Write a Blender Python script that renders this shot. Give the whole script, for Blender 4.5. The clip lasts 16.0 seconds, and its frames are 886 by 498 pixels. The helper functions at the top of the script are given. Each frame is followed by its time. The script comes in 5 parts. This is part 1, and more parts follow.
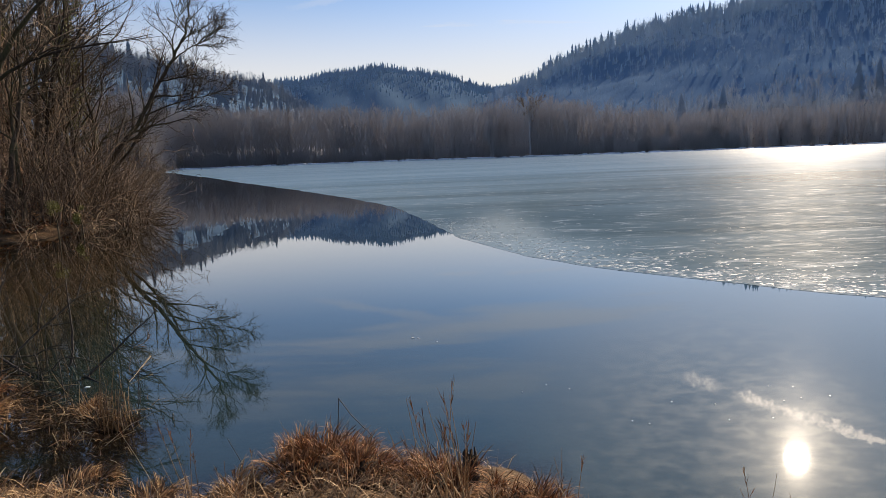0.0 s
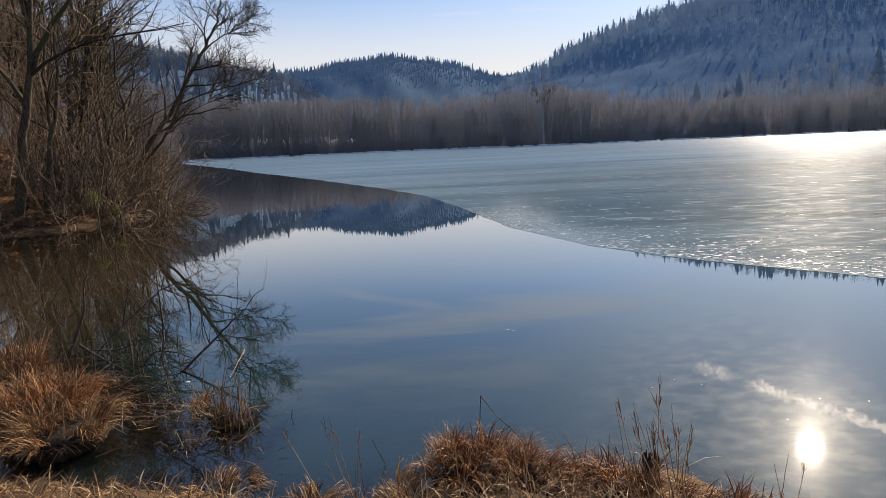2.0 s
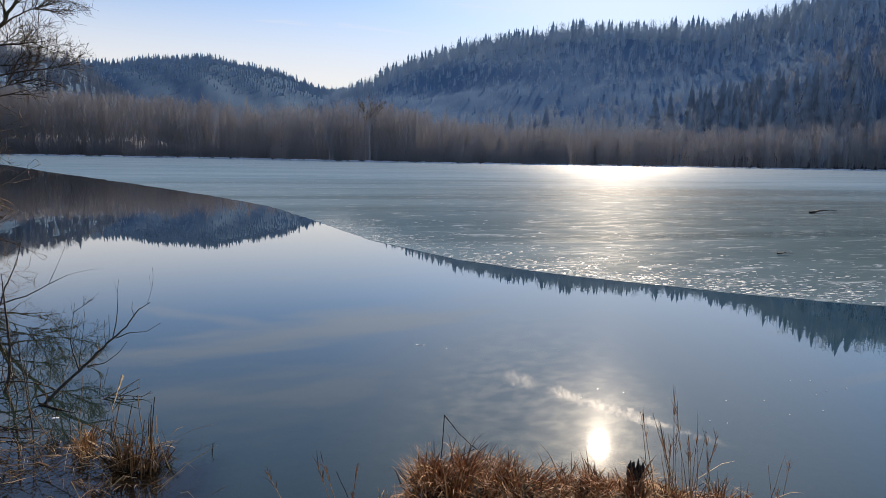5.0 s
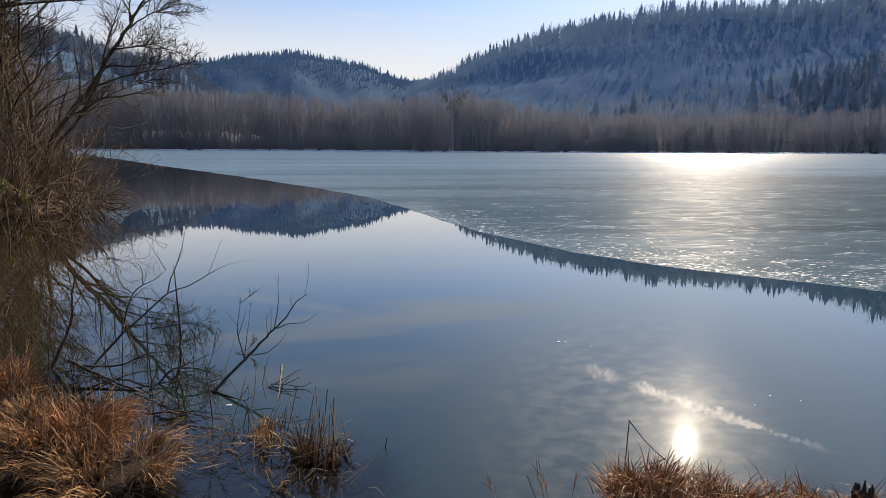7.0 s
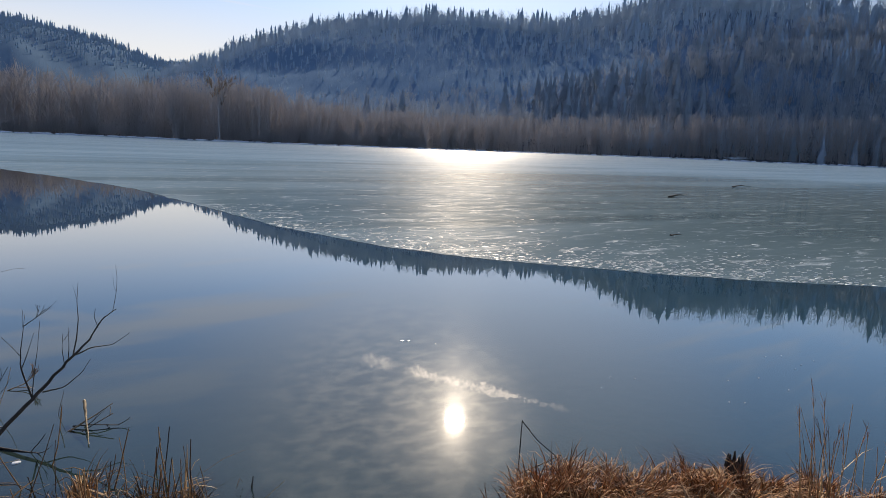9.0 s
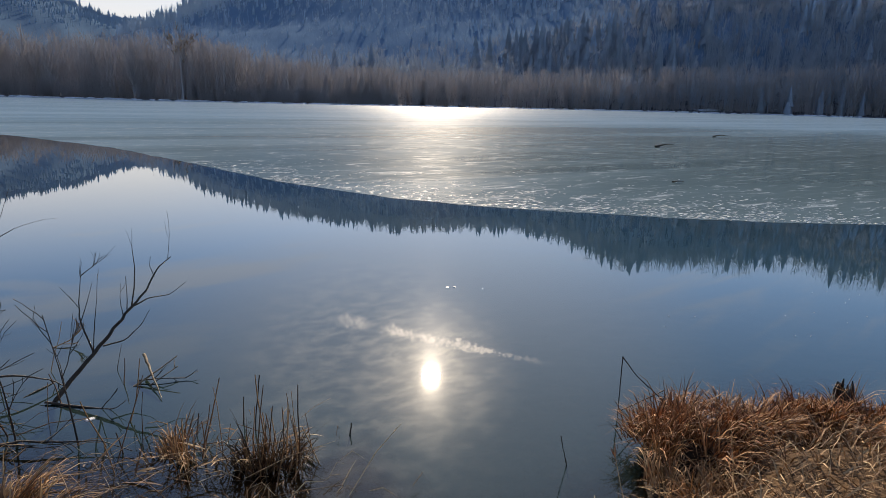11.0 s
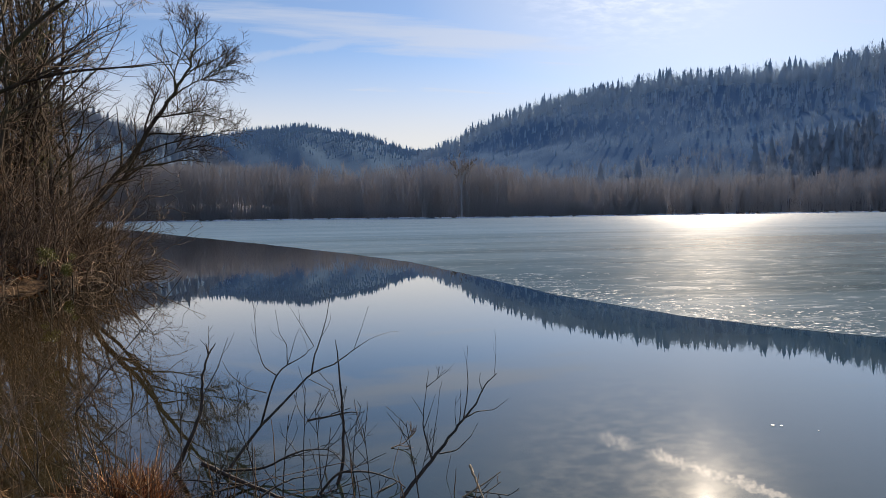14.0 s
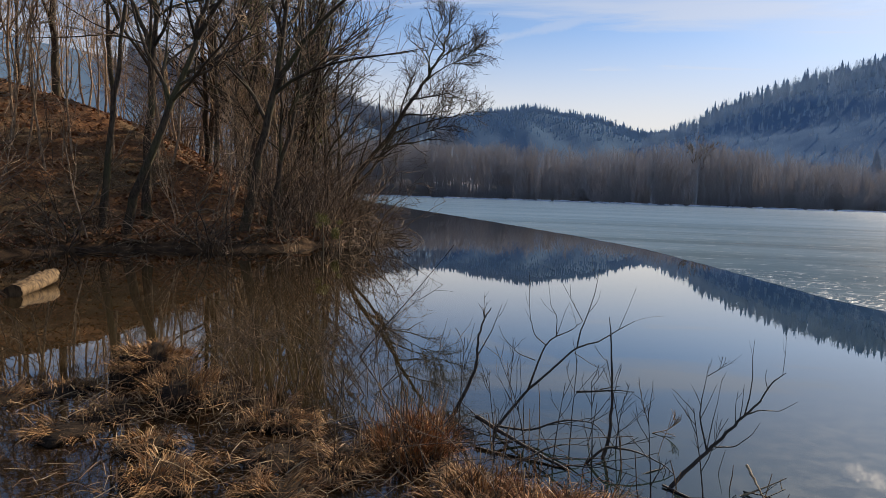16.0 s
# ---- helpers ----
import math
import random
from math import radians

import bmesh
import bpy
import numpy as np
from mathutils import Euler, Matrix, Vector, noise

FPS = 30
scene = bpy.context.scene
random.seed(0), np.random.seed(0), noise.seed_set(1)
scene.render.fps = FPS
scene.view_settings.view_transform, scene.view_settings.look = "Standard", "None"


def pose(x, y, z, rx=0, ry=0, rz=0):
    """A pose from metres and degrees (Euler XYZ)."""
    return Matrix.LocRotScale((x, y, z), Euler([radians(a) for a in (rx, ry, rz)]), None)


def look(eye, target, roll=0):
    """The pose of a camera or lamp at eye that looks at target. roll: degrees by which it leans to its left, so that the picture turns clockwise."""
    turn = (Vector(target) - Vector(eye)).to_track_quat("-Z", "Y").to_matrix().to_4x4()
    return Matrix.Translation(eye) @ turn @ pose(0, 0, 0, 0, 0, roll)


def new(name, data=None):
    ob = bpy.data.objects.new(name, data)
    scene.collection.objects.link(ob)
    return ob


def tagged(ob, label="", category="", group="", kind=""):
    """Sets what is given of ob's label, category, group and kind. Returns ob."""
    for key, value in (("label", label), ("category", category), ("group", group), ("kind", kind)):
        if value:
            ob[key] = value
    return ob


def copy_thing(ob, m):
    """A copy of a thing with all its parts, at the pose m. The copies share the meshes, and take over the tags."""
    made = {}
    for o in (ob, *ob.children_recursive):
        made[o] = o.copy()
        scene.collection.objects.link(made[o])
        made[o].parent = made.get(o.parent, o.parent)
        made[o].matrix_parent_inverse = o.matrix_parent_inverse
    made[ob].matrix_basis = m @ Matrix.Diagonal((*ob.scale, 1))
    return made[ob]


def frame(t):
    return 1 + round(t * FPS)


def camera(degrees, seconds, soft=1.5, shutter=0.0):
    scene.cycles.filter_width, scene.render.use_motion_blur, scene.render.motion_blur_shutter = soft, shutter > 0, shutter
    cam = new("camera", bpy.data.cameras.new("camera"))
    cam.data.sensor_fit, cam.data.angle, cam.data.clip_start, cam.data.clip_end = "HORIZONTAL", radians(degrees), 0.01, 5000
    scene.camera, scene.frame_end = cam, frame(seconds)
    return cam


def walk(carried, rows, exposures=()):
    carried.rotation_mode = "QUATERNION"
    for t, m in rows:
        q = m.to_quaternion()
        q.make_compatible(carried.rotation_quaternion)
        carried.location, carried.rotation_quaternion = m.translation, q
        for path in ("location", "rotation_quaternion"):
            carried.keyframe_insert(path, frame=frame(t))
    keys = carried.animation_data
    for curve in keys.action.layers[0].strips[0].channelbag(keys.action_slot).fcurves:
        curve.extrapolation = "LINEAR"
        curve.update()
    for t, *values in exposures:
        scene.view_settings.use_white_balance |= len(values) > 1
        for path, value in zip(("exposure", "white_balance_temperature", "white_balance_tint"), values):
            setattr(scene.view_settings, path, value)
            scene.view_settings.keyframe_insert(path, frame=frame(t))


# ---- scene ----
cam = camera(71.7, 16.0, soft=0.8)

PATH = [
    (0, (-0.329, 0.994, 1.931), (-0.336, 2.97, 1.624), -2.2),
    (0.5, (-0.548, 1.047, 1.967), (-0.569, 3.024, 1.669), -1.0),
    (1, (-0.766, 1.126, 1.955), (-0.814, 3.105, 1.668), -0.7),
    (1.5, (-0.992, 1.132, 1.951), (-1.028, 3.109, 1.652), -2.7),
    (2, (-1.207, 1.24, 1.918), (-1.25, 3.211, 1.58), -2.6),
    (2.5, (-1.365, 1.408, 1.908), (-1.34, 3.378, 1.567), -0.7),
    (3, (-1.483, 1.604, 1.866), (-1.126, 3.548, 1.563), -0.9),
    (3.5, (-1.66, 1.639, 1.873), (-1.101, 3.537, 1.579), 1.8),
    (5.8, (-2.251, 1.563, 1.847), (-1.8, 3.488, 1.546), -0.7),
    (6, (-2.312, 1.576, 1.852), (-1.982, 3.526, 1.554), -0.4),
    (6.5, (-2.485, 1.726, 1.832), (-2.238, 3.68, 1.485), -0.7),
    (7, (-2.603, 1.84, 1.861), (-2.33, 3.794, 1.529), 0.3),
    (7.5, (-2.617, 1.993, 1.852), (-2.077, 3.904, 1.614), -3.5),
    (8, (-2.826, 2.027, 1.919), (-2.019, 3.838, 1.655), 0.5),
    (8.5, (-2.965, 2.208, 1.82), (-2.064, 3.974, 1.562), -0.1),
    (8.7, (-3.002, 2.289, 1.826), (-2.065, 4.033, 1.544), 1.7),
    (10.8, (-3.493, 2.806, 1.599), (-2.424, 4.431, 1.136), 1.0),
    (11, (-3.535, 2.863, 1.621), (-2.51, 4.515, 1.155), 1.5),
    (11.5, (-3.63, 2.915, 1.636), (-2.734, 4.657, 1.232), -0.3),
    (12, (-3.721, 2.938, 1.657), (-2.988, 4.775, 1.361), -0.9),
    (12.5, (-3.784, 2.949, 1.684), (-3.165, 4.838, 1.465), -0.2),
    (13, (-3.828, 2.934, 1.7), (-3.344, 4.867, 1.529), -0.7),
    (13.5, (-3.862, 2.91, 1.706), (-3.484, 4.87, 1.57), -0.7),
    (14, (-3.888, 2.94, 1.715), (-3.631, 4.92, 1.597), -0.8),
    (14.5, (-3.936, 2.936, 1.71), (-3.86, 4.931, 1.602), -0.4),
    (15, (-4.008, 2.898, 1.713), (-4.099, 4.893, 1.608), 0.4),
    (15.5, (-4.112, 2.879, 1.703), (-4.343, 4.862, 1.585), -0.1),
    (16, (-4.272, 2.824, 1.681), (-4.717, 4.765, 1.499), 1.7),
]
walk(cam, [(t, look(eye, target, roll)) for t, eye, target, roll in PATH], exposures=[(0.0, 0.50, 5980, 11), (3.0, 0.58, 5980, 11), (8.5, 0.56, 5980, 11), (11.0, 0.54, 5980, 11), (12.0, 0.60, 5980, 11), (14.0, 0.46, 5980, 11), (16.0, 0.44, 5980, 11)])

# ---- world, sun and exposure ----
SUN_AZ, SUN_EL = 30.95, 25.2
scene.view_settings.exposure = 0.0


def heading(az, el):
    a, e = radians(az), radians(el)
    return Vector((math.sin(a) * math.cos(e), math.cos(a) * math.cos(e), math.sin(e)))


sun_data = bpy.data.lights.new("sun", "SUN")
sun_data.energy, sun_data.angle, sun_data.color = 5.0, radians(1.5), (1.0, 0.80, 0.56)
sun = new("sun", sun_data)
sun.matrix_world = look(heading(SUN_AZ, SUN_EL) * 500, (0, 0, 0))


class Nodes:
    """Short hand for node trees."""

    def __init__(self, tree):
        self.tree = tree
        self.tree.nodes.clear()

    def add(self, kind, **sets):
        n = self.tree.nodes.new(kind)
        for k, v in sets.items():
            setattr(n, k, v)
        return n

    def link(self, a, b):
        self.tree.links.new(a, b)

    def put(self, socket, v):
        if isinstance(v, bpy.types.NodeSocket):
            self.link(v, socket)
        else:
            socket.default_value = v

    def math(self, op, a, b=0.0, c=None, clamp=False):
        n = self.add("ShaderNodeMath", operation=op, use_clamp=clamp)
        self.put(n.inputs[0], a)
        self.put(n.inputs[1], b)
        if c is not None:
            self.put(n.inputs[2], c)
        return n.outputs[0]

    def vmath(self, op, a, b=None):
        n = self.add("ShaderNodeVectorMath", operation=op)
        self.put(n.inputs[0], a)
        if b is not None:
            self.put(n.inputs[1], b)
        return n

    def noise(self, vec, scale, detail=4.0, rough=0.55, distort=0.0):
        n = self.add("ShaderNodeTexNoise")
        if vec is not None:
            self.link(vec, n.inputs["Vector"])
        n.inputs["Scale"].default_value, n.inputs["Detail"].default_value = scale, detail
        n.inputs["Roughness"].default_value, n.inputs["Distortion"].default_value = rough, distort
        return n.outputs["Fac"]

    def ramp(self, v, lo, hi, a=0.0, b=1.0):
        n = self.add("ShaderNodeMapRange", interpolation_type="SMOOTHSTEP")
        self.put(n.inputs[0], v)
        for i, x in zip((1, 2, 3, 4), (lo, hi, a, b)):
            n.inputs[i].default_value = x
        return n.outputs[0]

    def mix(self, fac, a, b, blend="MIX"):
        n = self.add("ShaderNodeMix", data_type="RGBA", blend_type=blend)
        self.put(n.inputs[0], fac)
        for s, v in ((n.inputs[6], a), (n.inputs[7], b)):
            self.put(s, (*v, 1) if isinstance(v, tuple) and len(v) == 3 else v)
        return n.outputs[2]

    def mapped(self, vec, scale=(1, 1, 1), turn=(0, 0, 0), shift=(0, 0, 0)):
        n = self.add("ShaderNodeMapping")
        self.link(vec, n.inputs[0])
        n.inputs["Location"].default_value, n.inputs["Scale"].default_value = shift, scale
        n.inputs["Rotation"].default_value = [radians(a) for a in turn]
        return n.outputs[0]


# sky with thin cirrus veils, a contrail beside the sun and small broken clouds above it
world = bpy.data.worlds.new("sky")
scene.world = world
world.use_nodes = True
w = Nodes(world.node_tree)
way = w.add("ShaderNodeTexCoord").outputs["Generated"]
sky = w.add("ShaderNodeTexSky", sky_type="NISHITA", sun_disc=False, sun_elevation=radians(SUN_EL), sun_rotation=radians(SUN_AZ))
sky.air_density, sky.dust_density, sky.ozone_density, sky.altitude = 1.0, 0.3, 1.8, 300
parts = w.add("ShaderNodeSeparateXYZ")
w.link(way, parts.inputs[0])
up = w.math("MAXIMUM", parts.outputs[2], 0.0)
over = w.math("ADD", up, 0.12)
flat = w.add("ShaderNodeCombineXYZ")
w.put(flat.inputs[0], w.math("DIVIDE", parts.outputs[0], over))
w.put(flat.inputs[1], w.math("DIVIDE", parts.outputs[1], over))
veil_map = w.mapped(flat.outputs[0], scale=(0.35, 1.5, 1), turn=(0, 0, 14))
fine_map = w.mapped(flat.outputs[0], scale=(0.55, 3.2, 1), turn=(0, 0, 20), shift=(1.7, 0.4, 0))
veil = w.math("ADD", w.math("MULTIPLY", w.noise(veil_map, 1.1, 7, 0.58, 0.9), 0.65), w.math("MULTIPLY", w.noise(fine_map, 1.7, 8, 0.62, 0.7), 0.35))
veil = w.ramp(veil, 0.45, 0.64, 0.0, 1.0)
veil = w.math("MULTIPLY", veil, w.math("MULTIPLY", w.ramp(parts.outputs[1], -0.15, 0.35), w.ramp(up, 0.22, 0.55, 1.0, 0.25)))
haze_low = w.math("MULTIPLY", w.ramp(up, 0.09, 0.30, 0.85, 0.0), w.ramp(parts.outputs[1], -0.15, 0.35))
small = w.ramp(w.noise(w.mapped(flat.outputs[0], scale=(1, 1.6, 1), turn=(0, 0, 40)), 13.0, 5, 0.62, 0.25), 0.36, 0.72)
patch = w.ramp(w.vmath("DISTANCE", way, tuple(heading(25, 27.5))).outputs["Value"], 0.05, 0.27, 0.55, 0.0)
d1, d2 = heading(23.3, 20.3), heading(38.5, 23.0)
across, onward = d1.cross(d2).normalized(), (d2 - d1).normalized()
off = w.math("ABSOLUTE", w.vmath("DOT_PRODUCT", way, tuple(across)).outputs["Value"])
run = w.vmath("DOT_PRODUCT", way, tuple(onward)).outputs["Value"]
mark = lambda az, el: heading(az, el).dot(onward)
puff = w.math("ADD", w.math("MULTIPLY", w.noise(way, 95.0, 3, 0.6), 0.6), w.math("MULTIPLY", w.noise(way, 30.0, 4, 0.6), 0.4))
wide = w.ramp(run, mark(26, 20.7), mark(40, 23.2), 0.0125, 0.0045)
trail = w.ramp(w.math("DIVIDE", w.math("ADD", off, w.math("MULTIPLY", w.math("SUBTRACT", puff, 0.5), 0.045)), wide), 0.0, 1.0, 1.0, 0.0)
length = w.math("MULTIPLY", w.ramp(run, mark(25.6, 20.6), mark(27.2, 20.9)), w.ramp(run, mark(34, 22.2), mark(43.5, 23.8), 1.0, 0.0))
wisp = w.math("MULTIPLY", w.ramp(run, mark(21.0, 20.1), mark(22.8, 20.3), 0.0, 0.4), w.ramp(run, mark(23.6, 20.4), mark(25.4, 20.6), 1.0, 0.0))
trail = w.math("MULTIPLY", w.math("MULTIPLY", trail, w.math("MAXIMUM", length, wisp)), w.ramp(w.noise(way, 130.0, 2, 0.6), 0.40, 0.58, 0.45, 1.0))
e1, e2 = heading(-11.1, 13.1), heading(9.4, 17.1)
side = e1.cross(e2).normalized()
off2 = w.math("ABSOLUTE", w.vmath("DOT_PRODUCT", way, tuple(side)).outputs["Value"])
trail2 = w.math("MULTIPLY", w.ramp(w.math("ADD", off2, w.math("MULTIPLY", w.math("SUBTRACT", w.noise(way, 22.0, 4, 0.7), 0.5), 0.02)), 0.001, 0.014, 0.38, 0.0),
                w.ramp(w.vmath("DISTANCE", way, tuple(heading(-3, 15))).outputs["Value"], 0.12, 0.3, 1.0, 0.0))
cover = w.math("MAXIMUM", w.math("MULTIPLY", veil, 0.7), haze_low)
cover = w.math("MAXIMUM", w.math("MAXIMUM", cover, trail2), 0.12)
near_sun = w.ramp(w.vmath("DOT_PRODUCT", way, tuple(heading(SUN_AZ, SUN_EL))).outputs["Value"], 0.86, 1.0, 0.0, 1.0)
cover = w.math("MAXIMUM", cover, w.math("MULTIPLY", near_sun, 0.52))
cloud = w.mix(near_sun, w.mix(w.ramp(up, 0.08, 0.3), (7.3, 6.5, 5.5), (5.5, 5.55, 5.75)), (6.2, 6.1, 6.2))
blue = w.mix(1.0, sky.outputs[0], (0.71, 0.78, 0.87), "MULTIPLY")
tone = w.mix(cover, blue, cloud)
tone = w.mix(w.math("MULTIPLY", small, patch), tone, (13.0, 12.0, 11.0))
# thin cloud lit up round the sun
aureole = w.ramp(w.vmath("DISTANCE", way, tuple(heading(SUN_AZ, SUN_EL))).outputs["Value"], 0.01, 0.17, 1.0, 0.0)
aureole = w.math("MULTIPLY", w.math("POWER", aureole, 1.6), w.ramp(small, 0.0, 1.0, 0.55, 1.0))
tone = w.mix(aureole, tone, (24.0, 20.5, 16.5))
tone = w.mix(trail, tone, (30.0, 25.0, 20.0))
back = w.add("ShaderNodeBackground")
w.link(tone, back.inputs[0])
back.inputs[1].default_value = 0.090
w.link(back.outputs[0], w.add("ShaderNodeOutputWorld").inputs[0])


# ---- materials ----
def material(name, build, rough=0.9, spec=0.3, metal=0.0):
    """A principled material; build(nodes) gives colour and, if it likes, a bump height and a distance."""
    m = bpy.data.materials.new(name)
    m.use_nodes = True
    n = Nodes(m.node_tree)
    p = n.add("ShaderNodeBsdfPrincipled")
    p.inputs["Roughness"].default_value, p.inputs["Metallic"].default_value = rough, metal
    n.put(p.inputs["Specular IOR Level"], spec(n) if callable(spec) else spec)
    got = build(n)
    colour, height, depth = got if isinstance(got, tuple) else (got, None, 0)
    n.link(colour, p.inputs["Base Color"])
    if height is not None:
        b = n.add("ShaderNodeBump")
        b.inputs["Distance"].default_value = depth
        n.link(height, b.inputs["Height"])
        n.link(b.outputs[0], p.inputs["Normal"])
    n.link(p.outputs[0], n.add("ShaderNodeOutputMaterial").inputs[0])
    return m


def place_of(n):
    return n.add("ShaderNodeNewGeometry").outputs["Position"]


def island(n):
    return n.add("ShaderNodeNewGeometry").outputs["Random Per Island"]


def object_random(n):
    return n.add("ShaderNodeObjectInfo").outputs["Random"]


def ground_look(n):
    at = place_of(n)
    litter = n.mix(n.ramp(n.noise(at, 9.0, 6), 0.3, 0.7), (0.11, 0.055, 0.026), (0.31, 0.15, 0.06))
    straw = n.mix(n.ramp(n.noise(at, 26.0, 5), 0.35, 0.7), (0.09, 0.055, 0.026), (0.26, 0.17, 0.08))
    dry = n.mix(n.ramp(n.noise(at, 0.35, 3), 0.42, 0.6), straw, litter)
    mud = n.mix(n.ramp(n.noise(at, 3.0, 5), 0.3, 0.7), (0.045, 0.027, 0.014), (0.16, 0.095, 0.045))
    parts = n.add("ShaderNodeSeparateXYZ")
    n.link(at, parts.inputs[0])
    level = n.math("ADD", parts.outputs[2], n.math("MULTIPLY", n.math("SUBTRACT", n.noise(at, 2.2, 4), 0.5), 0.25))
    near = n.mix(n.ramp(level, 0.14, 0.42), mud, dry)
    # Far slopes tinted bluish with distance and height: haze painted into the ground.
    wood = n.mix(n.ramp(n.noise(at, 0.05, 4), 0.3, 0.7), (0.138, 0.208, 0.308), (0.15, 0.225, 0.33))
    # Left and farthest slopes darkened in colour to offset direct sun on them.
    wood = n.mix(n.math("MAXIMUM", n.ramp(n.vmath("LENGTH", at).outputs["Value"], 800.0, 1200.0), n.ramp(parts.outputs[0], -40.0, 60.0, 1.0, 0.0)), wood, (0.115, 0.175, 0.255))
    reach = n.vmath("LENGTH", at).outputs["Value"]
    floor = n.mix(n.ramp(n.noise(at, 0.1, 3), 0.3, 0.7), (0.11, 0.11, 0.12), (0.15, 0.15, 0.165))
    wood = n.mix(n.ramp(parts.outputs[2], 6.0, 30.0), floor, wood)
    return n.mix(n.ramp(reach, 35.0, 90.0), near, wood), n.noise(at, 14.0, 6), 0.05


def bark_look(lo, hi, moss=0.0):
    def build(n):
        at = place_of(n)
        base = n.mix(n.ramp(n.noise(n.mapped(at, scale=(1, 1, 0.25)), 22.0, 5), 0.3, 0.7), lo, hi)
        base = n.mix(n.ramp(island(n), 0.0, 1.0, 0.85, 0.0), base, tuple(c * 0.5 for c in lo))
        base = n.mix(n.ramp(n.noise(at, 0.7, 3), 0.45, 0.75, 0.0, moss), base, (0.10, 0.11, 0.04))
        return base, n.noise(n.mapped(at, scale=(1, 1, 0.2)), 40.0, 4), 0.01
    return build


def wood_mass(lo, hi):
    def build(n):
        return n.mix(n.math("ADD", n.math("MULTIPLY", island(n), 0.75), n.math("MULTIPLY", n.noise(place_of(n), 0.02, 3), 0.25)), lo, hi)
    return build


def blade_look(lo, mid, hi):
    def build(n):
        r = island(n)
        c = n.mix(n.ramp(r, 0.12, 0.72), lo, mid)
        c = n.mix(n.ramp(r, 0.6, 1.0), c, hi)
        return n.mix(n.math("MULTIPLY", n.noise(place_of(n), 5.0, 3), 0.5), c, lo)
    return build


def thin_mass(name, lo, hi, share):
    """Far twigs and needles: soft round masses, normals bent away from the sun."""
    m = bpy.data.materials.new(name)
    m.use_nodes = True
    n = Nodes(m.node_tree)
    colour = wood_mass(lo, hi)(n)
    face, back_lit, mix = n.add("ShaderNodeBsdfDiffuse"), n.add("ShaderNodeBsdfTranslucent"), n.add("ShaderNodeMixShader")
    n.link(colour, face.inputs[0])
    n.link(colour, back_lit.inputs[0])
    mix.inputs[0].default_value = share
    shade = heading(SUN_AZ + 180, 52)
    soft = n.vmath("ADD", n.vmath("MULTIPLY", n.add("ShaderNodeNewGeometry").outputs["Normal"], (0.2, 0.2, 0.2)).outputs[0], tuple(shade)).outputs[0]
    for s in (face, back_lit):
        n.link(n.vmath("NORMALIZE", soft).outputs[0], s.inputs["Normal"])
    n.link(face.outputs[0], mix.inputs[1])
    n.link(back_lit.outputs[0], mix.inputs[2])
    n.link(mix.outputs[0], n.add("ShaderNodeOutputMaterial").inputs[0])
    return m


M_GROUND = material("litter_mud_and_haze", ground_look, 0.95, lambda n: n.ramp(n.vmath("LENGTH", place_of(n)).outputs["Value"], 35.0, 90.0, 0.2, 0.0))
M_BARK = material("grey_brown_bark", bark_look((0.045, 0.034, 0.024), (0.16, 0.118, 0.078), 0.5), 0.9, 0.25)
# Bare twigs in two painted tones: pale as if sunlit, dark as if backlit.
M_TWIG_SUNLIT = material("sunlit_twigs", bark_look((0.20, 0.135, 0.08), (0.74, 0.52, 0.31)), 0.8, 0.3)
M_TWIG_BACKLIT = material("backlit_twigs", bark_look((0.06, 0.043, 0.031), (0.21, 0.148, 0.095)), 0.8, 0.3)
M_SHRUB = material("reddish_brush", bark_look((0.07, 0.049, 0.032), (0.32, 0.22, 0.138)), 0.8, 0.3)
M_DEAD = material("wet_dead_wood", bark_look((0.021, 0.017, 0.013), (0.078, 0.058, 0.04)), 0.65, 0.4)
M_PALE = material("bleached_wood", bark_look((0.20, 0.15, 0.09), (0.46, 0.36, 0.23)), 0.8, 0.3)
# Pale blue-grey tree colours: the haze of distance is painted into them.
M_BELT_HAZE = thin_mass("hazy_far_trees", (0.42, 0.38, 0.37), (0.62, 0.57, 0.55), 0.2)
M_HILL_HAZE = thin_mass("hazy_hillside_trees", (0.57, 0.70, 0.84), (0.60, 0.73, 0.87), 0.2)
M_CONIFER_HAZE = thin_mass("hazy_spruce_needles", (0.50, 0.62, 0.76), (0.53, 0.65, 0.79), 0.18)
M_SLOPE_HAZE = thin_mass("hazy_slope_trees", (0.46, 0.50, 0.56), (0.54, 0.58, 0.64), 0.22)
M_SPRUCE_HAZE = thin_mass("hazy_near_spruces", (0.32, 0.37, 0.43), (0.38, 0.43, 0.50), 0.16)
M_STRAW = material("dry_straw", blade_look((0.13, 0.068, 0.028), (0.38, 0.225, 0.095), (0.68, 0.49, 0.26)), 0.7, 0.35)
M_SEDGE = material("rusty_sedge", blade_look((0.11, 0.047, 0.016), (0.46, 0.195, 0.062), (0.74, 0.43, 0.17)), 0.7, 0.35)
M_FADED = material("faded_sedge", blade_look((0.13, 0.07, 0.028), (0.40, 0.205, 0.074), (0.70, 0.44, 0.185)), 0.7, 0.35)
M_REED = material("dead_reed", blade_look((0.045, 0.027, 0.014), (0.18, 0.10, 0.045), (0.42, 0.27, 0.12)), 0.7, 0.35)
M_MOSS = material("green_moss", blade_look((0.05, 0.06, 0.015), (0.12, 0.13, 0.03), (0.2, 0.2, 0.05)), 0.9, 0.2)
M_LOG = material("log_bark", bark_look((0.045, 0.026, 0.012), (0.30, 0.205, 0.105)), 0.85, 0.3)
